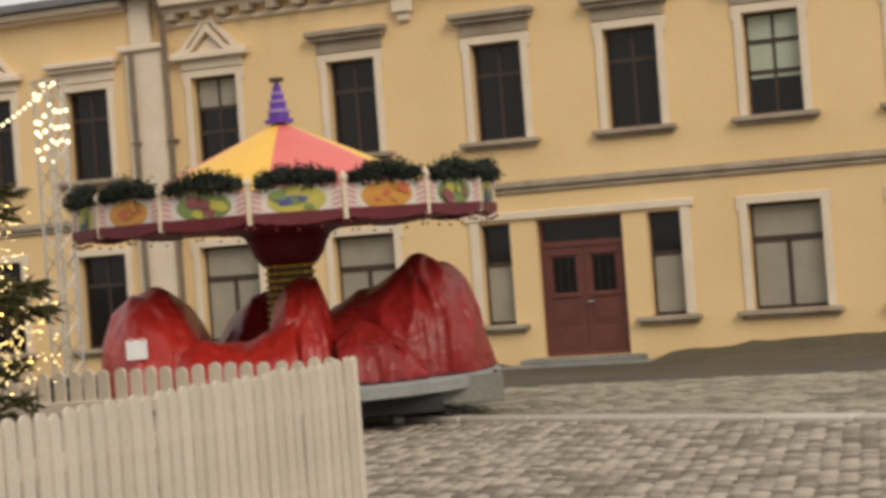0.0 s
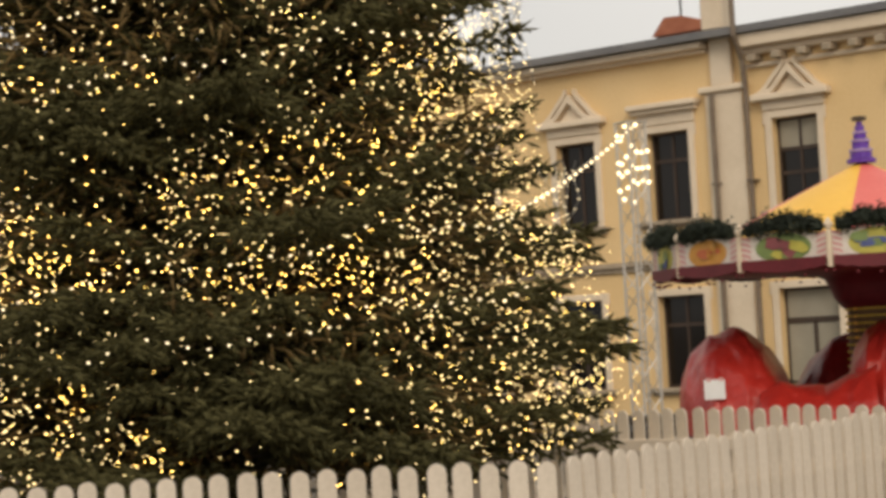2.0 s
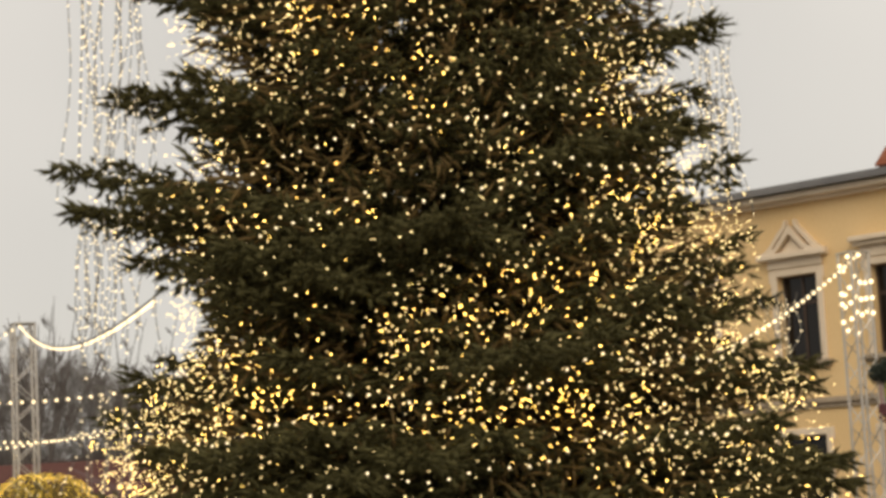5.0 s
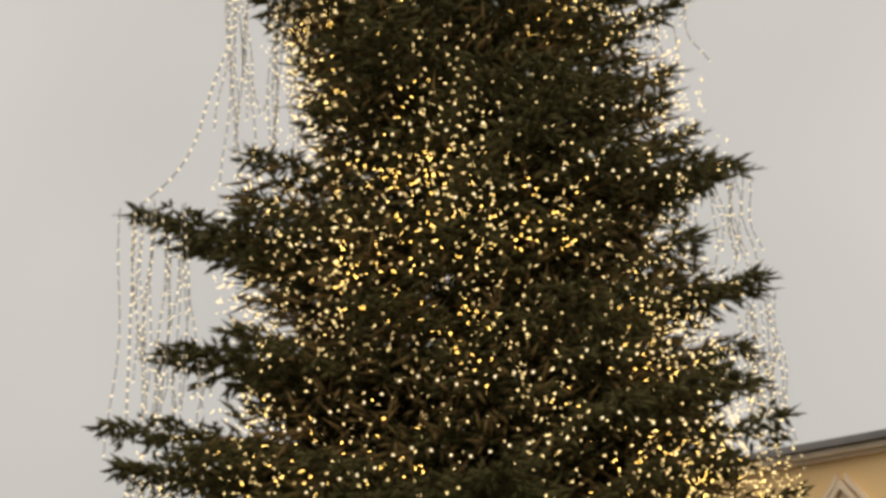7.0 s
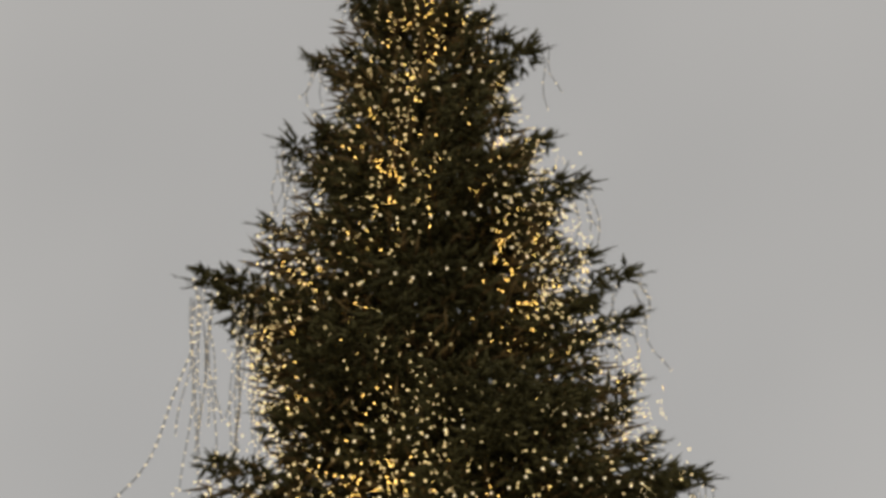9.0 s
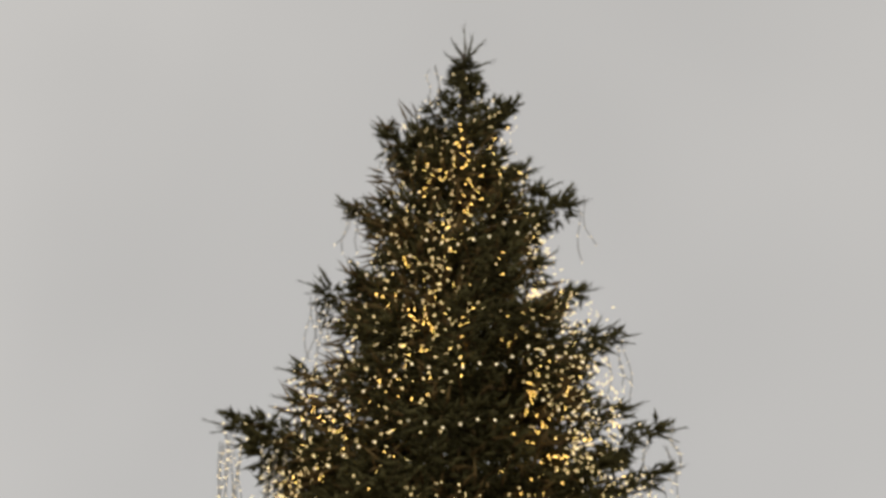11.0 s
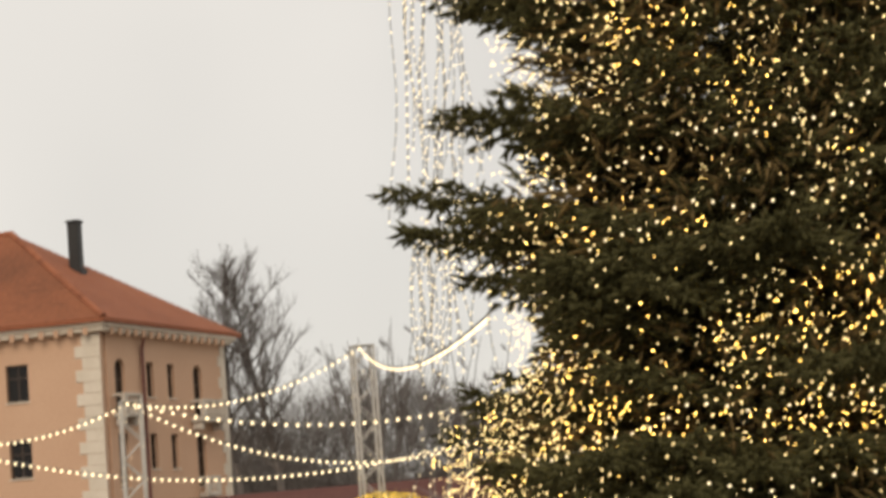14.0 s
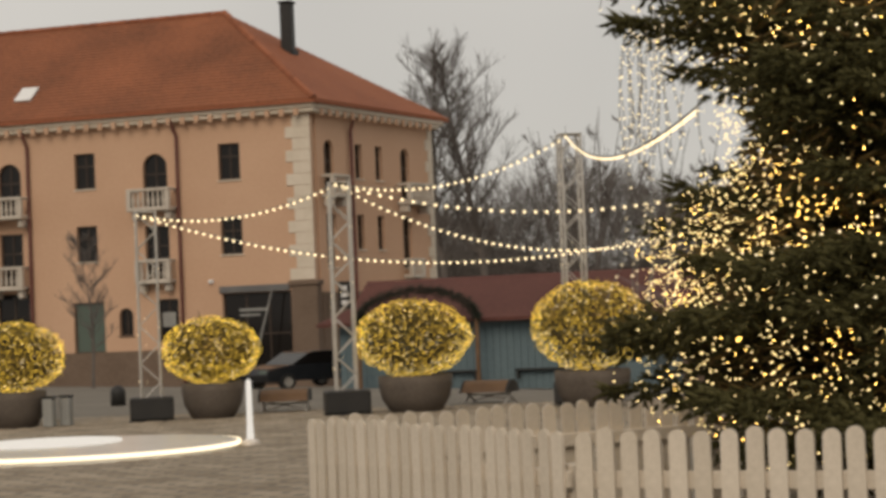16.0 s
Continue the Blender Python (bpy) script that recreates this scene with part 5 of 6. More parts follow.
# ---- salmon corner building: x along the front, y along the flank ----
PU = Vector((0.99385, -0.11078, 0))
PN = Vector((0.11078, 0.99385, 0))
PM = Matrix(((PU.x, PN.x, 0, -21.22), (PU.y, PN.y, 0, 77.14), (0, 0, 1, 0), (0, 0, 0, 1)))
salmon = thing("corner_building", PM, "three-storey salmon rendered corner building with a red tiled hipped roof", "building")
ZB, ZE = -1.6, 10.6
f_sq = [(c - 0.48, c + 0.48, z, z + 1.5) for c in (-3.58, -10.2, -17.0) for z in (7.66, 4.6)]
f_door = [(c - 0.55, c + 0.55, z, z + 2.2) for c in (-6.95, -13.8, -20.4) for z in (6.75, 3.75)]
f_gr = [(-4.1, -1.05, -0.75, 3.0), (-10.95, -9.5, 0.77, 2.9), (-8.83, -8.18, 1.45, 2.6), (-7.06, -6.08, 1.2, 2.9), (-14.6, -13.0, -0.9, 3.4), (-18, -16.4, 0.7, 2.9)]
part("front_wall", wall_with_holes(-24, 0, ZB, ZE, 0, 0.45, f_sq + f_door + f_gr), PINK, salmon)
s_sq = [(c - 0.3, c + 0.3, z, z + 1.46) for c in (3.95, 5.7) for z in (7.65, 4.67)]
s_door = [(c - 0.4, c + 0.4, z, z + 2.2) for c in (1.5, 8.05) for z in (6.95, 3.9)]
flank = part("flank_wall", wall_with_holes(0.5, 10.6, ZB, ZE, 0, 0.45, s_sq + s_door), PINK, salmon)
flank.matrix_basis = Matrix(((0.162, -0.987, 0, 0), (0.987, 0.162, 0, 0), (0, 0, 1, 0), (0, 0, 0, 1)))
FL = flank.matrix_basis
part("back_wall", join(box(-24, 1.0, 10.5, 10.9, ZB, ZE), box(-24, -23.6, 0.45, 10.5, ZB, ZE)), PINK, salmon)
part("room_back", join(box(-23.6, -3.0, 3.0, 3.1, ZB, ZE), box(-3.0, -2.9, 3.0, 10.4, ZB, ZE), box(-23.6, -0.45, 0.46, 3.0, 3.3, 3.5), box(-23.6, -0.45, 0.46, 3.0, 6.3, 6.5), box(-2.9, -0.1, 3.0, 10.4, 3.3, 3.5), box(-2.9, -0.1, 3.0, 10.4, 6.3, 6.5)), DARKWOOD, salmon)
part("plinth", join(box(-24, -4.3, -0.06, 0, ZB, 0.8, 0.02)), PINK_PLINTH, salmon)
part("corner_pier", join(box(-1.0, 0.12, -0.12, 0.45, ZB, 3.2, 0.03), box(-1.1, 0.2, -0.2, 0.5, 3.2, 3.4, 0.03)), PINK_PLINTH, salmon, "brown brick corner pier")
part("flank_plinth", moved(box(0.5, 10.6, -0.08, 0, ZB, 2.9, 0.02), FL), PINK_PLINTH, salmon)
part("eaves_cornice", join(box(-24, 0.35, -0.35, 0, 10.18, 10.34, 0.03), box(-24, 0.4, -0.45, 0, 10.342, 10.62, 0.04), moved(box(0.0, 10.9, -0.35, 0, 10.18, 10.34, 0.03), FL), moved(box(0.0, 11.1, -0.45, 0, 10.342, 10.62, 0.04), FL)), PINK_TRIM, salmon)
for k in range(38):
    part("bracket", box(-23.8 + 0.63 * k, -23.6 + 0.63 * k, -0.44, -0.352, 10.04, 10.34, 0.02), PINK, salmon)
for k in range(16):
    part("bracket", moved(box(0.3 + 0.63 * k, 0.5 + 0.63 * k, -0.44, -0.352, 10.04, 10.34, 0.02), FL), PINK, salmon)
for k in range(14):
    z, w = 3.42 + 0.48 * k, (1.05, 0.75)[k % 2]
    part("quoin", box(-w, 0.04, -0.045, 0.0, z, z + 0.47, 0.015), PINK_TRIM, salmon)
    part("quoin", moved(box(10.2 if k % 2 else 9.95, 10.64, -0.045, 0.0, z, z + 0.47, 0.015), FL), PINK_TRIM, salmon)
RY, RZ = 5.4, 15.42
eave = [(0.5, -0.6, 10.66), (2.35, 11.3, 10.66), (-24.6, 11.3, 10.66), (-24.6, -0.6, 10.66)]
ridge = [(-5.9, RY, RZ), (-24.6, RY, RZ)]
part("roof", ([*eave, *ridge, *[(x, y, z - 0.14) for x, y, z in eave]], [(0, 1, 4), (3, 0, 4, 5), (1, 2, 5, 4), (2, 3, 5), (0, 6, 7, 1), (3, 9, 6, 0), (1, 7, 8, 2), (9, 8, 7, 6), (2, 8, 9, 3)]), ROOF_RED, salmon, "red tiled hipped roof")
for k in range(26):
    q = (k + 0.5) / 26
    a, b = Vector(eave[0]), Vector(ridge[0])
    part("hip_tile", moved(lathe([(0.13, -0.16), (0.15, 0.16)], 8), Matrix.Translation(a.lerp(b, q) + Vector((0, 0, 0.03))) @ (b - a).to_track_quat("Z", "Y").to_matrix().to_4x4()), ROOF_RED, salmon)
for k in range(24):
    part("ridge_tile", moved(lathe([(0.13, -0.34), (0.15, 0.34)], 8), pose(-6.2 - 0.7 * k, RY, RZ + 0.02, 0, 90, 0)), ROOF_RED, salmon)


def roof_z(y):
    return 10.66 + (y + 0.6) / (RY + 0.6) * (RZ - 10.66)


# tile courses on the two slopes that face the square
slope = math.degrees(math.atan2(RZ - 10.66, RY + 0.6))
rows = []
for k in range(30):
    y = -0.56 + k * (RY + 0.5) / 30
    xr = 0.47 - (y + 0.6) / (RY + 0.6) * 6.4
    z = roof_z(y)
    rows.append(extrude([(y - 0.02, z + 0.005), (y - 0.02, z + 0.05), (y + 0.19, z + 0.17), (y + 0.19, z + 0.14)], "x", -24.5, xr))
# front courses take the browner, shaded tone
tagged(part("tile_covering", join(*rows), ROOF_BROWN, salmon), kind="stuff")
rows = []
for k in range(30):
    q, q2 = k / 30, k / 30 + 0.035
    a0, a1 = Vector(eave[0]).lerp(Vector(ridge[0]), q), Vector(eave[1]).lerp(Vector(ridge[0]), q)
    b0, b1 = Vector(eave[0]).lerp(Vector(ridge[0]), q2), Vector(eave[1]).lerp(Vector(ridge[0]), q2)
    up = Vector((0, 0, 0.05))
    rows.append(([a0, a1, a1 + up, a0 + up, b1 + up * 0.6, b0 + up * 0.6], [(0, 1, 2, 3), (3, 2, 4, 5)]))
tagged(part("tile_covering", join(*rows), ROOF_RED, salmon), kind="stuff")
part("chimney", join(box(-3.2, -2.7, 5.1, 5.6, 13.3, 15.6, 0.03), box(-3.26, -2.64, 5.04, 5.66, 15.6, 15.7, 0.03), box(-3.3, -2.6, 5.0, 5.7, 12.5, 13.6, 0.03)), BLACK, salmon, "dark metal-clad chimney")
part("skylight", moved(join(box(-0.4, 0.4, -0.5, 0.5, 0.0, 0.10, 0.02)), pose(-13.35, 0.95, roof_z(0.95) + 0.06, slope, 0, 0)), PAPER, salmon, "pale roof window")


def opening(x0, x1, z0, z1, m, arched=False, mull=(0.5,), trans=(), glass=GLASS):
    win = part("window", box(x0, x1, 0.36, 0.37, z0, z1), INNER, salmon, m=m)
    if arched:
        c, r, zc = (x0 + x1) / 2, (x1 - x0) / 2, z1 - (x1 - x0) / 2
        arc = [(c + r * math.cos(t), zc + r * math.sin(t)) for t in np.linspace(0, math.pi, 11)]
        part("arch_spandrel", extrude([(x0, z1), *reversed(arc[5:])], "y", 0.002, 0.3), PINK, win)
        part("arch_spandrel", extrude([(x1, z1), *arc[:6]], "y", 0.002, 0.3), PINK, win)
    w = 0.06
    part("window_frame", ring_frame(x0 + 0.002, x1 - 0.002, z0 + 0.002, z1 - 0.002, w, 0.16, 0.22), DARKWOOD, win)
    part("glazing_bar", join(*[box(x0 + (x1 - x0) * k - 0.03, x0 + (x1 - x0) * k + 0.03, 0.165, 0.215, z0 + w, z1 - w) for k in mull], *[box(x0 + w, x1 - w, 0.155, 0.21, z0 + (z1 - z0) * k - 0.03, z0 + (z1 - z0) * k + 0.03) for k in trans]), DARKWOOD, win)
    part("pane", box(x0 + w, x1 - w, 0.19, 0.195, z0 + w, z1 - w), glass, win)
    part("window_sill", box(x0 - 0.05, x1 + 0.05, -0.06, 0.158, z0 - 0.06, z0 + 0.001, 0.01), PINK_TRIM if z0 > 3 else PINK_PLINTH, win)


I4 = Matrix()
for h in f_sq:
    opening(*h, I4, trans=(0.65,))
for h in f_door:
    opening(*h, I4, arched=h[2] > 6, trans=(0.62,))
for h, kw in zip(f_gr, (dict(mull=(0.33, 0.66), trans=(0.55,)), dict(glass=GLASS_GREEN), dict(arched=True), dict(trans=(0.6,)), dict(trans=(0.7,)), dict())):
    opening(*h, I4, **kw)
for h in s_sq:
    opening(*h, FL, trans=(0.65,))
for h in s_door:
    opening(*h, FL, arched=h[2] > 6, trans=(0.62,))


def balcony(c, z, m, w=1.95, deep=0.8, h=0.78):
    b = part("balcony", join(box(c - w / 2, c + w / 2, -deep, -0.002, z - 0.16, z, 0.03), box(c - w / 2 + 0.1, c - w / 2 + 0.35, -deep * 0.7, -0.002, z - 0.5, z - 0.162, 0.05), box(c + w / 2 - 0.35, c + w / 2 - 0.1, -deep * 0.7, -0.002, z - 0.5, z - 0.162, 0.05)), BALCONY_STONE, salmon, "pale balustraded balcony", m=m)
    part("balustrade_rail", join(box(c - w / 2, c + w / 2, -deep, -deep + 0.16, z + h - 0.12, z + h, 0.02), box(c - w / 2, c - w / 2 + 0.14, -deep + 0.16, 0, z + h - 0.12, z + h, 0.02), box(c + w / 2 - 0.14, c + w / 2, -deep + 0.16, 0, z + h - 0.12, z + h, 0.02),
                                 box(c - w / 2, c - w / 2 + 0.2, -deep, -deep + 0.2, z, z + h - 0.122, 0.02), box(c + w / 2 - 0.2, c + w / 2, -deep, -deep + 0.2, z, z + h - 0.122, 0.02)), BALCONY_STONE, b)
    n = int((w - 0.5) / 0.2)
    for k in range(n):
        x = c - w / 2 + 0.3 + (w - 0.6) * k / (n - 1)
        part("baluster", moved(lathe([(0.045, 0.0), (0.045, 0.06), (0.07, 0.22), (0.035, 0.5), (0.045, h - 0.12)], 8), pose(x, -deep + 0.09, z)), BALCONY_STONE, b)


for c in (-6.95, -13.8, -20.4):
    balcony(c, 6.7, I4)
    balcony(c, 3.7, I4, 1.6, 0.6, 0.85)
balcony(1.5, 6.9, FL, 1.4, 0.6, 0.8)
balcony(8.3, 6.8, FL, 2.2, 0.7, 0.8)
balcony(8.1, 3.6, FL, 1.2, 0.5, 0.7)
for pm, x in ((I4, -5.98), (I4, -12.95), (FL, 3.0)):
    part("downpipe", moved(join(tube([(x, -0.4, 10.2), (x + 0.12, -0.14, 9.6), (x + 0.12, -0.14, -0.9)], 0.075, sides=8)), pm), DOORWOOD, salmon, "rust-red downpipe")
part("wall_lamp", box(-4.65, -4.45, -0.14, -0.002, 3.45, 3.6, 0.03), PAPER, salmon)
part("shop_fascia", box(-4.2, -1.1, -0.09, -0.002, 3.02, 3.3, 0.02), SLATE, salmon)
part("sign_bar", join(box(-3.4, -2.2, 0.12, 0.13, 2.25, 2.36), box(-3.4, -2.5, 0.12, 0.13, 2.05, 2.13)), GREY_SKIRT, salmon, "faint grey lettering on the shop window")
part("poster", box(-6.9, -6.3, 0.15, 0.156, 1.75, 2.35), GREY_SKIRT, salmon, "pale poster in a window")
sign = part("hanging_sign", moved(box(1.2, 1.32, -0.95, -0.35, 2.2, 3.3, 0.02), FL), BLACK, salmon, "dark vertical hanging sign")
for k in range(3):
    part("sign_bar", moved(box(1.16, 1.199, -0.78, -0.52, 2.35 + 0.3 * k, 2.52 + 0.3 * k), FL), PAPER, sign)
prop = thing("sloping_pole", PM, "thin pale pole leaning from a car roof to the shopfront", "pole")
part("pole", tube([(-2.6, -1.2, -1.0), (-1.7, -0.5, 3.0)], 0.035), GREY_SKIRT, prop)

# ---- blue kiosk and sheds ----
kiosk = thing("market_kiosk", pose(-9.6, 55.5, -0.6, 0, 0, -8), "blue-grey boarded market kiosk with a dull red roof", "kiosk")
for k in range(46):
    part("wall_board", box(-4.6 + 0.2 * k, -4.41 + 0.2 * k, -1.52, -1.48, 0.0, 2.3, 0.006), BLUE_WALL, kiosk)
part("walls", join(box(-4.6, 4.6, -1.478, -1.4, 0.0, 2.3), box(-4.6, -4.5, -1.4, 1.5, 0, 2.3), box(4.5, 4.6, -1.4, 1.5, 0, 2.3), box(-4.6, 4.6, 1.5, 1.6, 0, 2.3)), BLUE_WALL, kiosk)
part("roof", ([(-5.1, -2.0, 2.22), (5.1, -2.0, 2.22), (5.1, 2.0, 2.22), (-5.1, 2.0, 2.22), (-3.1, 0, 3.3), (3.1, 0, 3.3), (-5.1, -2.0, 2.12), (5.1, -2.0, 2.12), (5.1, 2.0, 2.12), (-5.1, 2.0, 2.12)],
               [(0, 1, 5, 4), (1, 2, 5), (2, 3, 4, 5), (3, 0, 4), (6, 7, 1, 0), (7, 8, 2, 1), (8, 9, 3, 2), (9, 6, 0, 3), (9, 8, 7, 6)]), DARK_RED_ROOF, kiosk)
for x in (-1.2, 1.4):
    part("shutter_shelf", join(box(x - 0.75, x + 0.75, -1.72, -1.522, 0.72, 0.78, 0.01), box(x - 0.72, x - 0.66, -1.68, -1.522, 0.5, 0.718), box(x + 0.66, x + 0.72, -1.68, -1.522, 0.5, 0.718)), BLACK, kiosk)
shed = thing("shed", pose(-10.5, 70.0, -0.9, 0, 0, -6), "long low shed with a dark red roof behind the kiosk", "shed")
part("wall", box(-6.5, 9, -2, 2, 0, 2.6, 0.02), PINK_PLINTH, shed)
part("roof", extrude([(-2.5, 2.5), (2.5, 2.5), (0, 4.0)], "x", -7, 9.5), DARK_RED_ROOF, shed)
wreath = thing("entrance_garland", pose(-11.86, 53.55, -0.55, 0, 0, -8), "dark fir garland over a kiosk entrance", "garland")
g = np.random.RandomState(4)
n = 1300
ga = g.uniform(0.1, math.pi - 0.1, n)
gb = np.stack([1.8 * np.cos(ga), g.normal(0, 0.05, n), 2.05 + 0.95 * np.sin(ga)], 1) + g.normal(0, 0.045, (n, 3))
tagged(part("fir_twigs", twigs_mesh("fir_twigs", gb, g.normal(0, 1, (n, 3)), np.full(n, 0.2), np.full(n, 0.02), GARLAND), None, wreath), kind="stuff")
for x in (-1.75, 1.75):
    part("post", tube([(x, 0, 0), (x, 0, 2.15)], 0.06), BENCH_WOOD, wreath)

# ---- bare trees ----


def bare_tree(x, y, h, seed, label, spread=3.0, r=0.2, low=0.3, limbs=34, fork=0, mat=FAR_BARK, fine=0.011):
    """A winter tree: a wandering leader (or a fan of stems), rising limbs that bend upwards, and fine twigs on them."""
    rn = random.Random(seed)
    tree = thing("bare_tree", pose(x, y, fall(x, y) - 0.05), label, "tree", "leafless trees")
    twigs = []

    def wander(p, d, ln, bend, n, stray=0.13):
        pts, d = [Vector(p)], Vector(d).normalized()
        for i in range(n):
            d = (d + Vector((rn.uniform(-1, 1) * stray, rn.uniform(-1, 1) * stray, bend))).normalized()
            pts.append(pts[-1] + d * (ln / n))
        return pts

    def along(pts, q):
        k = min(int(q * (len(pts) - 1)), len(pts) - 2)
        return pts[k].lerp(pts[k + 1], q * (len(pts) - 1) - k), (pts[k + 1] - pts[k]).normalized()

    def dress(limb, ln, n, size):
        for i in range(n):
            p, d = along(limb, rn.uniform(0.18, 1.0))
            w = d + Vector((rn.uniform(-1, 1), rn.uniform(-1, 1), rn.uniform(-0.25, 0.7))) * 0.95
            sub = wander(p, w, ln * rn.uniform(0.25, 0.5), 0.09, 3)
            twigs.append(tube(sub, size * 1.7, size, 3))
            for j in range(4):
                p2, d2 = along(sub, rn.uniform(0.2, 1.0))
                w2 = d2 + Vector((rn.uniform(-1, 1), rn.uniform(-1, 1), rn.uniform(-0.4, 0.7))) * 0.9
                twigs.append(tube(wander(p2, w2, ln * rn.uniform(0.12, 0.26), 0.05, 2), size, size * 0.5, 3))
    stems = []
    if fork:
        foot = wander((0, 0, 0), (0, 0, 1), h * 0.14, 0.0, 3)
        part("trunk", tube(foot, r, r * 0.8, 8), mat, tree)
        for k in range(fork):
            a = 2 * math.pi * k / fork + rn.uniform(-0.3, 0.3)
            q = rn.uniform(0.25, 0.75) * spread / h * 2.2
            stems.append((wander(foot[-1], (math.cos(a) * q, math.sin(a) * q, 1), h * rn.uniform(0.66, 0.86), 0.04, 8), r * 0.4, limbs // fork, 0.12))
    else:
        stems.append((wander((0, 0, 0), (0, 0, 1), h, 0.06, 12, 0.07), r, limbs, low))
    for stem, rs, count, first in stems:
        part("limb" if fork else "trunk", tube(stem, rs, fine * 1.5, 7), mat, tree)
        for k in range(count):
            q = first + (0.97 - first) * (k + rn.random()) / count
            p, d = along(stem, q)
            a = k * 2.4 + rn.uniform(-0.5, 0.5)
            ln = (spread * (0.35 if fork else 1.0)) * (1 - q) ** 0.33 * rn.uniform(0.5, 1.0) * (0.75 + 0.5 * min(1, (q - first) * 4))
            limb = wander(p, (math.cos(a), math.sin(a), rn.uniform(0.45, 1.1)), ln, 0.10, 5)
            part("limb", tube(limb, max(fine * 2, rs * 0.42 * (1 - q) ** 0.7), fine * 1.3, 5), mat, tree)
            dress(limb, ln, 13, fine)
    tagged(part("twig_crown", join(*twigs), mat, tree), kind="stuff")
    return tree


LIME = "tall leafless lime tree behind the salmon building"
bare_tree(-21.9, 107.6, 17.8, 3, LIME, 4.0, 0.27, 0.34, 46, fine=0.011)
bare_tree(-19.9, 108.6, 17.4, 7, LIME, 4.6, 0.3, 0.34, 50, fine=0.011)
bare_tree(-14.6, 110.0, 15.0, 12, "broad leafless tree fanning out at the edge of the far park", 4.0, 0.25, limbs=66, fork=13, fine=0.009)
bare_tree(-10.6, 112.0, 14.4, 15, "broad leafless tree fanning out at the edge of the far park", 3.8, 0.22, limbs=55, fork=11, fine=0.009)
bare_tree(-26.4, 66.0, 5.5, 19, "slender young leafless tree in front of the salmon wall", 1.5, 0.06, 0.25, 26, fine=0.005)


def far_wood():
    """A wide belt of leafless crowns and a dark hedge line, far behind."""
    g = np.random.RandomState(31)
    n = 30000
    x = np.where(g.uniform(0, 1, n) < 0.75, g.uniform(-50, 10, n), g.uniform(-150, 130, n))
    top = 11.5 + 2.6 * np.sin(x * 0.09) + 2.0 * np.sin(x * 0.31 + 1)
    zz = -1.3 + (top + 1.3) * np.sqrt(g.uniform(0, 1, n))
    b = np.stack([x, 130 + g.uniform(0, 30, n), zz], 1)
    w = g.normal(0, 0.6, (n, 3)) + np.array([0, 0, 1.0])
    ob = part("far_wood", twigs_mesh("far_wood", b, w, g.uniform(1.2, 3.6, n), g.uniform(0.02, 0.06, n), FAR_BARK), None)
    tagged(ob, "belt of leafless grey-brown woodland beyond the square", "woodland", kind="stuff")
    hedge = [(x, 150.0, 6.0 + 1.2 * math.sin(x * 0.1) + 1.0 * math.sin(x * 0.37)) for x in range(-260, 261, 6)]
    v = [(x, y, -2.0) for x, y, z in hedge] + hedge + [(x, y + 12, z + 1.0) for x, y, z in hedge]
    m = len(hedge)
    f = [(i, i + 1, m + i + 1, m + i) for i in range(m - 1)] + [(m + i, m + i + 1, 2 * m + i + 1, 2 * m + i) for i in range(m - 1)]
    tagged(part("backdrop", (v, f), FAR_BARK), "dim brown rise of ground and undergrowth beyond the wood", "backdrop", kind="structure")


far_wood()

# ---- paving ----
K0, K1 = Vector((7.55, 22.1, 0)), Vector((12.95, 8.8, 0))
KD = (K1 - K0).normalized()
KN = Vector((-KD.y, KD.x, 0))


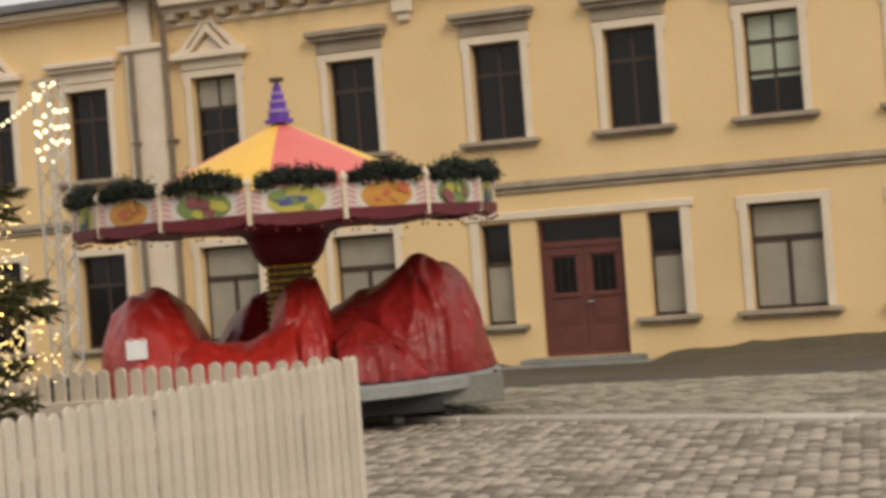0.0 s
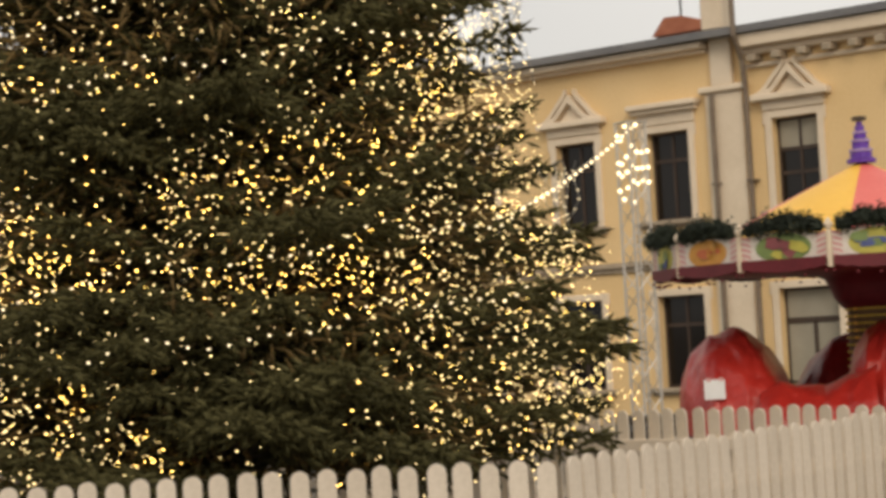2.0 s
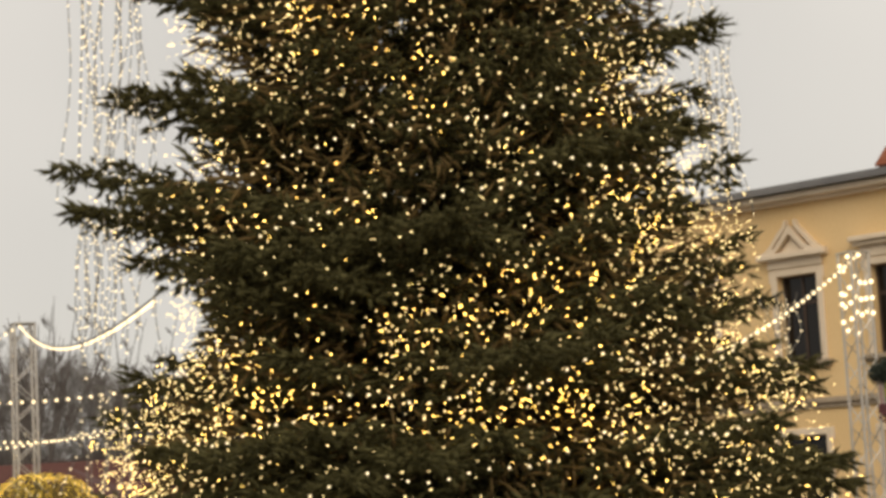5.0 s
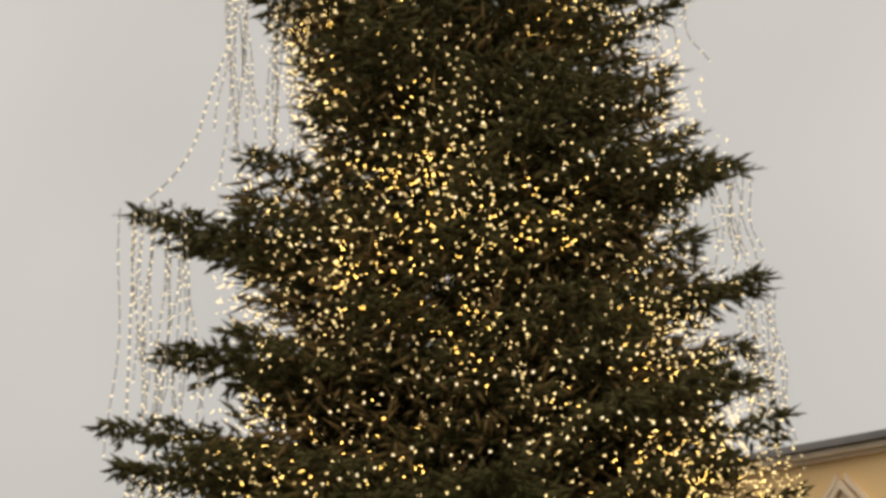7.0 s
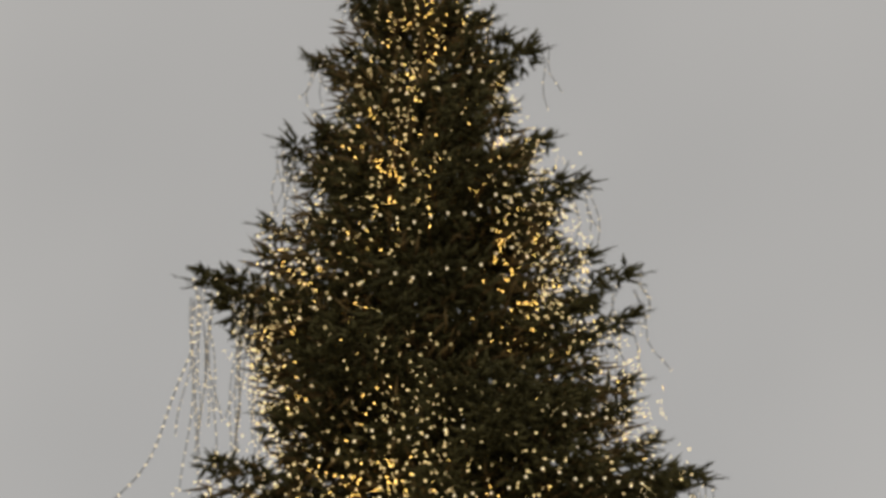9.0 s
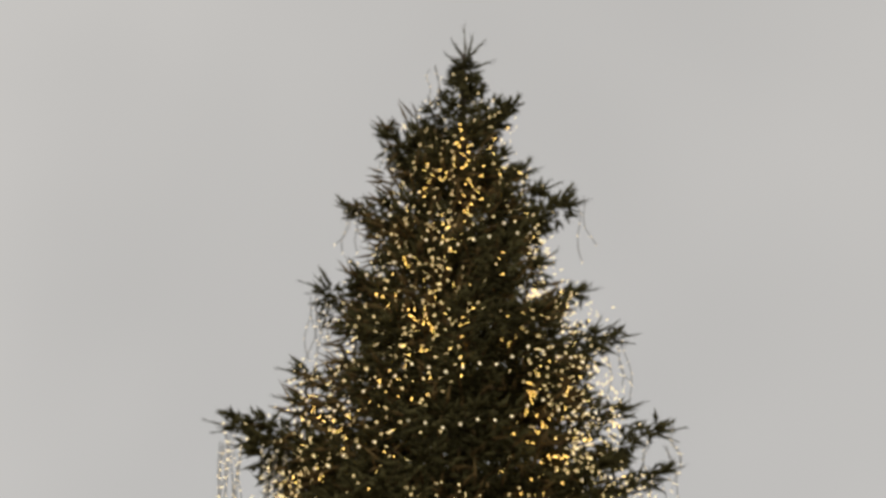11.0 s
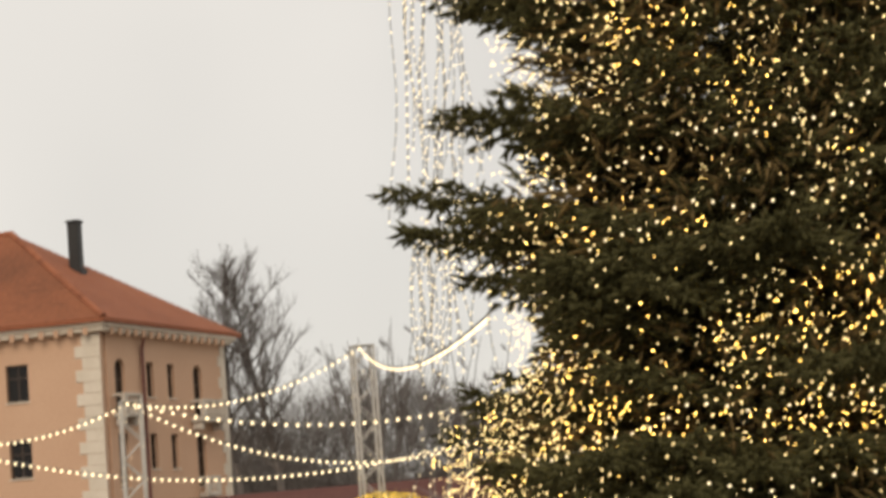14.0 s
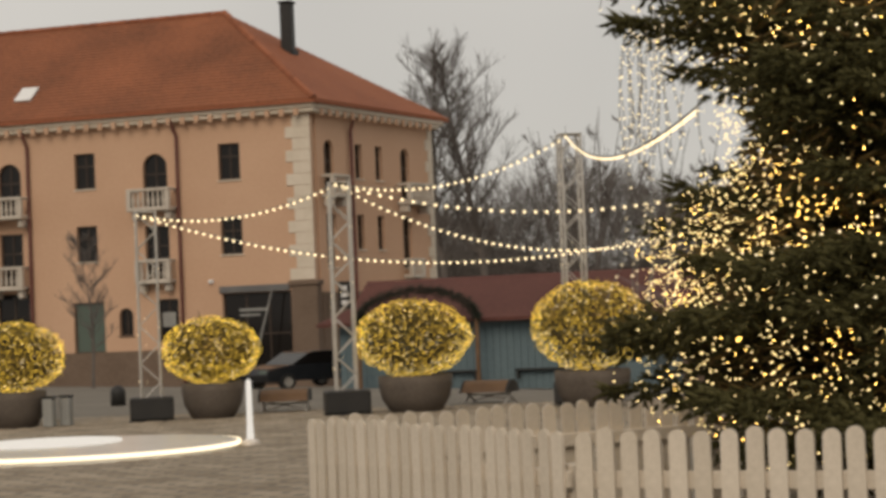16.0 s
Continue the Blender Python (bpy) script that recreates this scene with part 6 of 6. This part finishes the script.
def stones(name, origin, du, dv, rows, cols, su, sv, mat, label, jitter=0.25, proud=0.03, stagger=0.5, seed=1, skip=None, category="paving"):
    """Rows of low domed stones laid on the ground, each with its own joints."""
    g = np.random.RandomState(seed)
    vs, fs, o = [], [], 0
    for r in range(rows):
        for c in range(cols):
            u, v = (c + stagger * (r % 2)) * su, r * sv
            p = origin + du * (u + g.uniform(-1, 1) * jitter * su * 0.2) + dv * (v + g.uniform(-1, 1) * jitter * sv * 0.2)
            if skip is not None and skip(p.x, p.y):
                continue
            a, b = su * 0.5 * g.uniform(0.84, 0.95), sv * 0.5 * g.uniform(0.82, 0.94)
            z = fall(p.x, p.y)
            h = proud * g.uniform(0.6, 1.25)
            for k, (sa, sb) in enumerate(((-1, -1), (1, -1), (1, 1), (-1, 1))):
                q = p + du * (a * sa) + dv * (b * sb)
                t = p + du * (a * sa * 0.72) + dv * (b * sb * 0.72)
                vs.append((q.x, q.y, z - 0.01))
                vs.append((t.x, t.y, z + h * g.uniform(0.85, 1.1)))
            fs.append((o + 1, o + 3, o + 5, o + 7))
            for k in range(4):
                i, j = o + 2 * k, o + 2 * ((k + 1) % 4)
                fs.append((i, j, j + 1, i + 1))
            o += 8
    ob = part(name, array_mesh(name, np.array(vs), np.array(fs), mat), None)
    return tagged(ob, label, category, kind="stuff")


stones("cobbles", K0 - KN * 7.6, KD, KN, 52, 92, 0.16, 0.145, COBBLE, "worn grey-brown granite cobbles in uneven rows", seed=2)
stones("cobbles", K0 + KN * 0.34 - KD * 4.0, KN, KD, 84, 64, 0.20, 0.22, COBBLE_MOSS, "mossy cobbles in straight rows between kerb and house", 0.15, 0.022, 0.0, seed=3, skip=lambda x, y: N.x * x + N.y * y > 24.55)
stones("pavers", Vector((-17.0, 15.2, 0)), Vector((1, 0, 0)), Vector((0, 1, 0)), 95, 36, 0.42, 0.23, PAVER, "brown-grey rectangular pavers of the square", 0.1, 0.012, 0.5, seed=4,
       skip=lambda x, y: (x + 10.7) ** 2 + (y - 26.05) ** 2 < 5.4 or y < 11)
kerb = thing("kerb", Matrix(), "pale granite kerb stones across the cobbles", "kerb", kind="structure")
STONE = mesh_of("kerb_stone", box(-0.44, 0.44, -0.13, 0.13, -0.05, 0.07, 0.02), KERB)
for k in range(16):
    p = K0 + KD * (0.45 + 0.9 * k)
    part("kerb_stone", STONE, None, kerb, m=pose(p.x, p.y, fall(p.x, p.y), 0, 0, math.degrees(math.atan2(KD.y, KD.x)) + (k % 3 - 1) * 0.5))
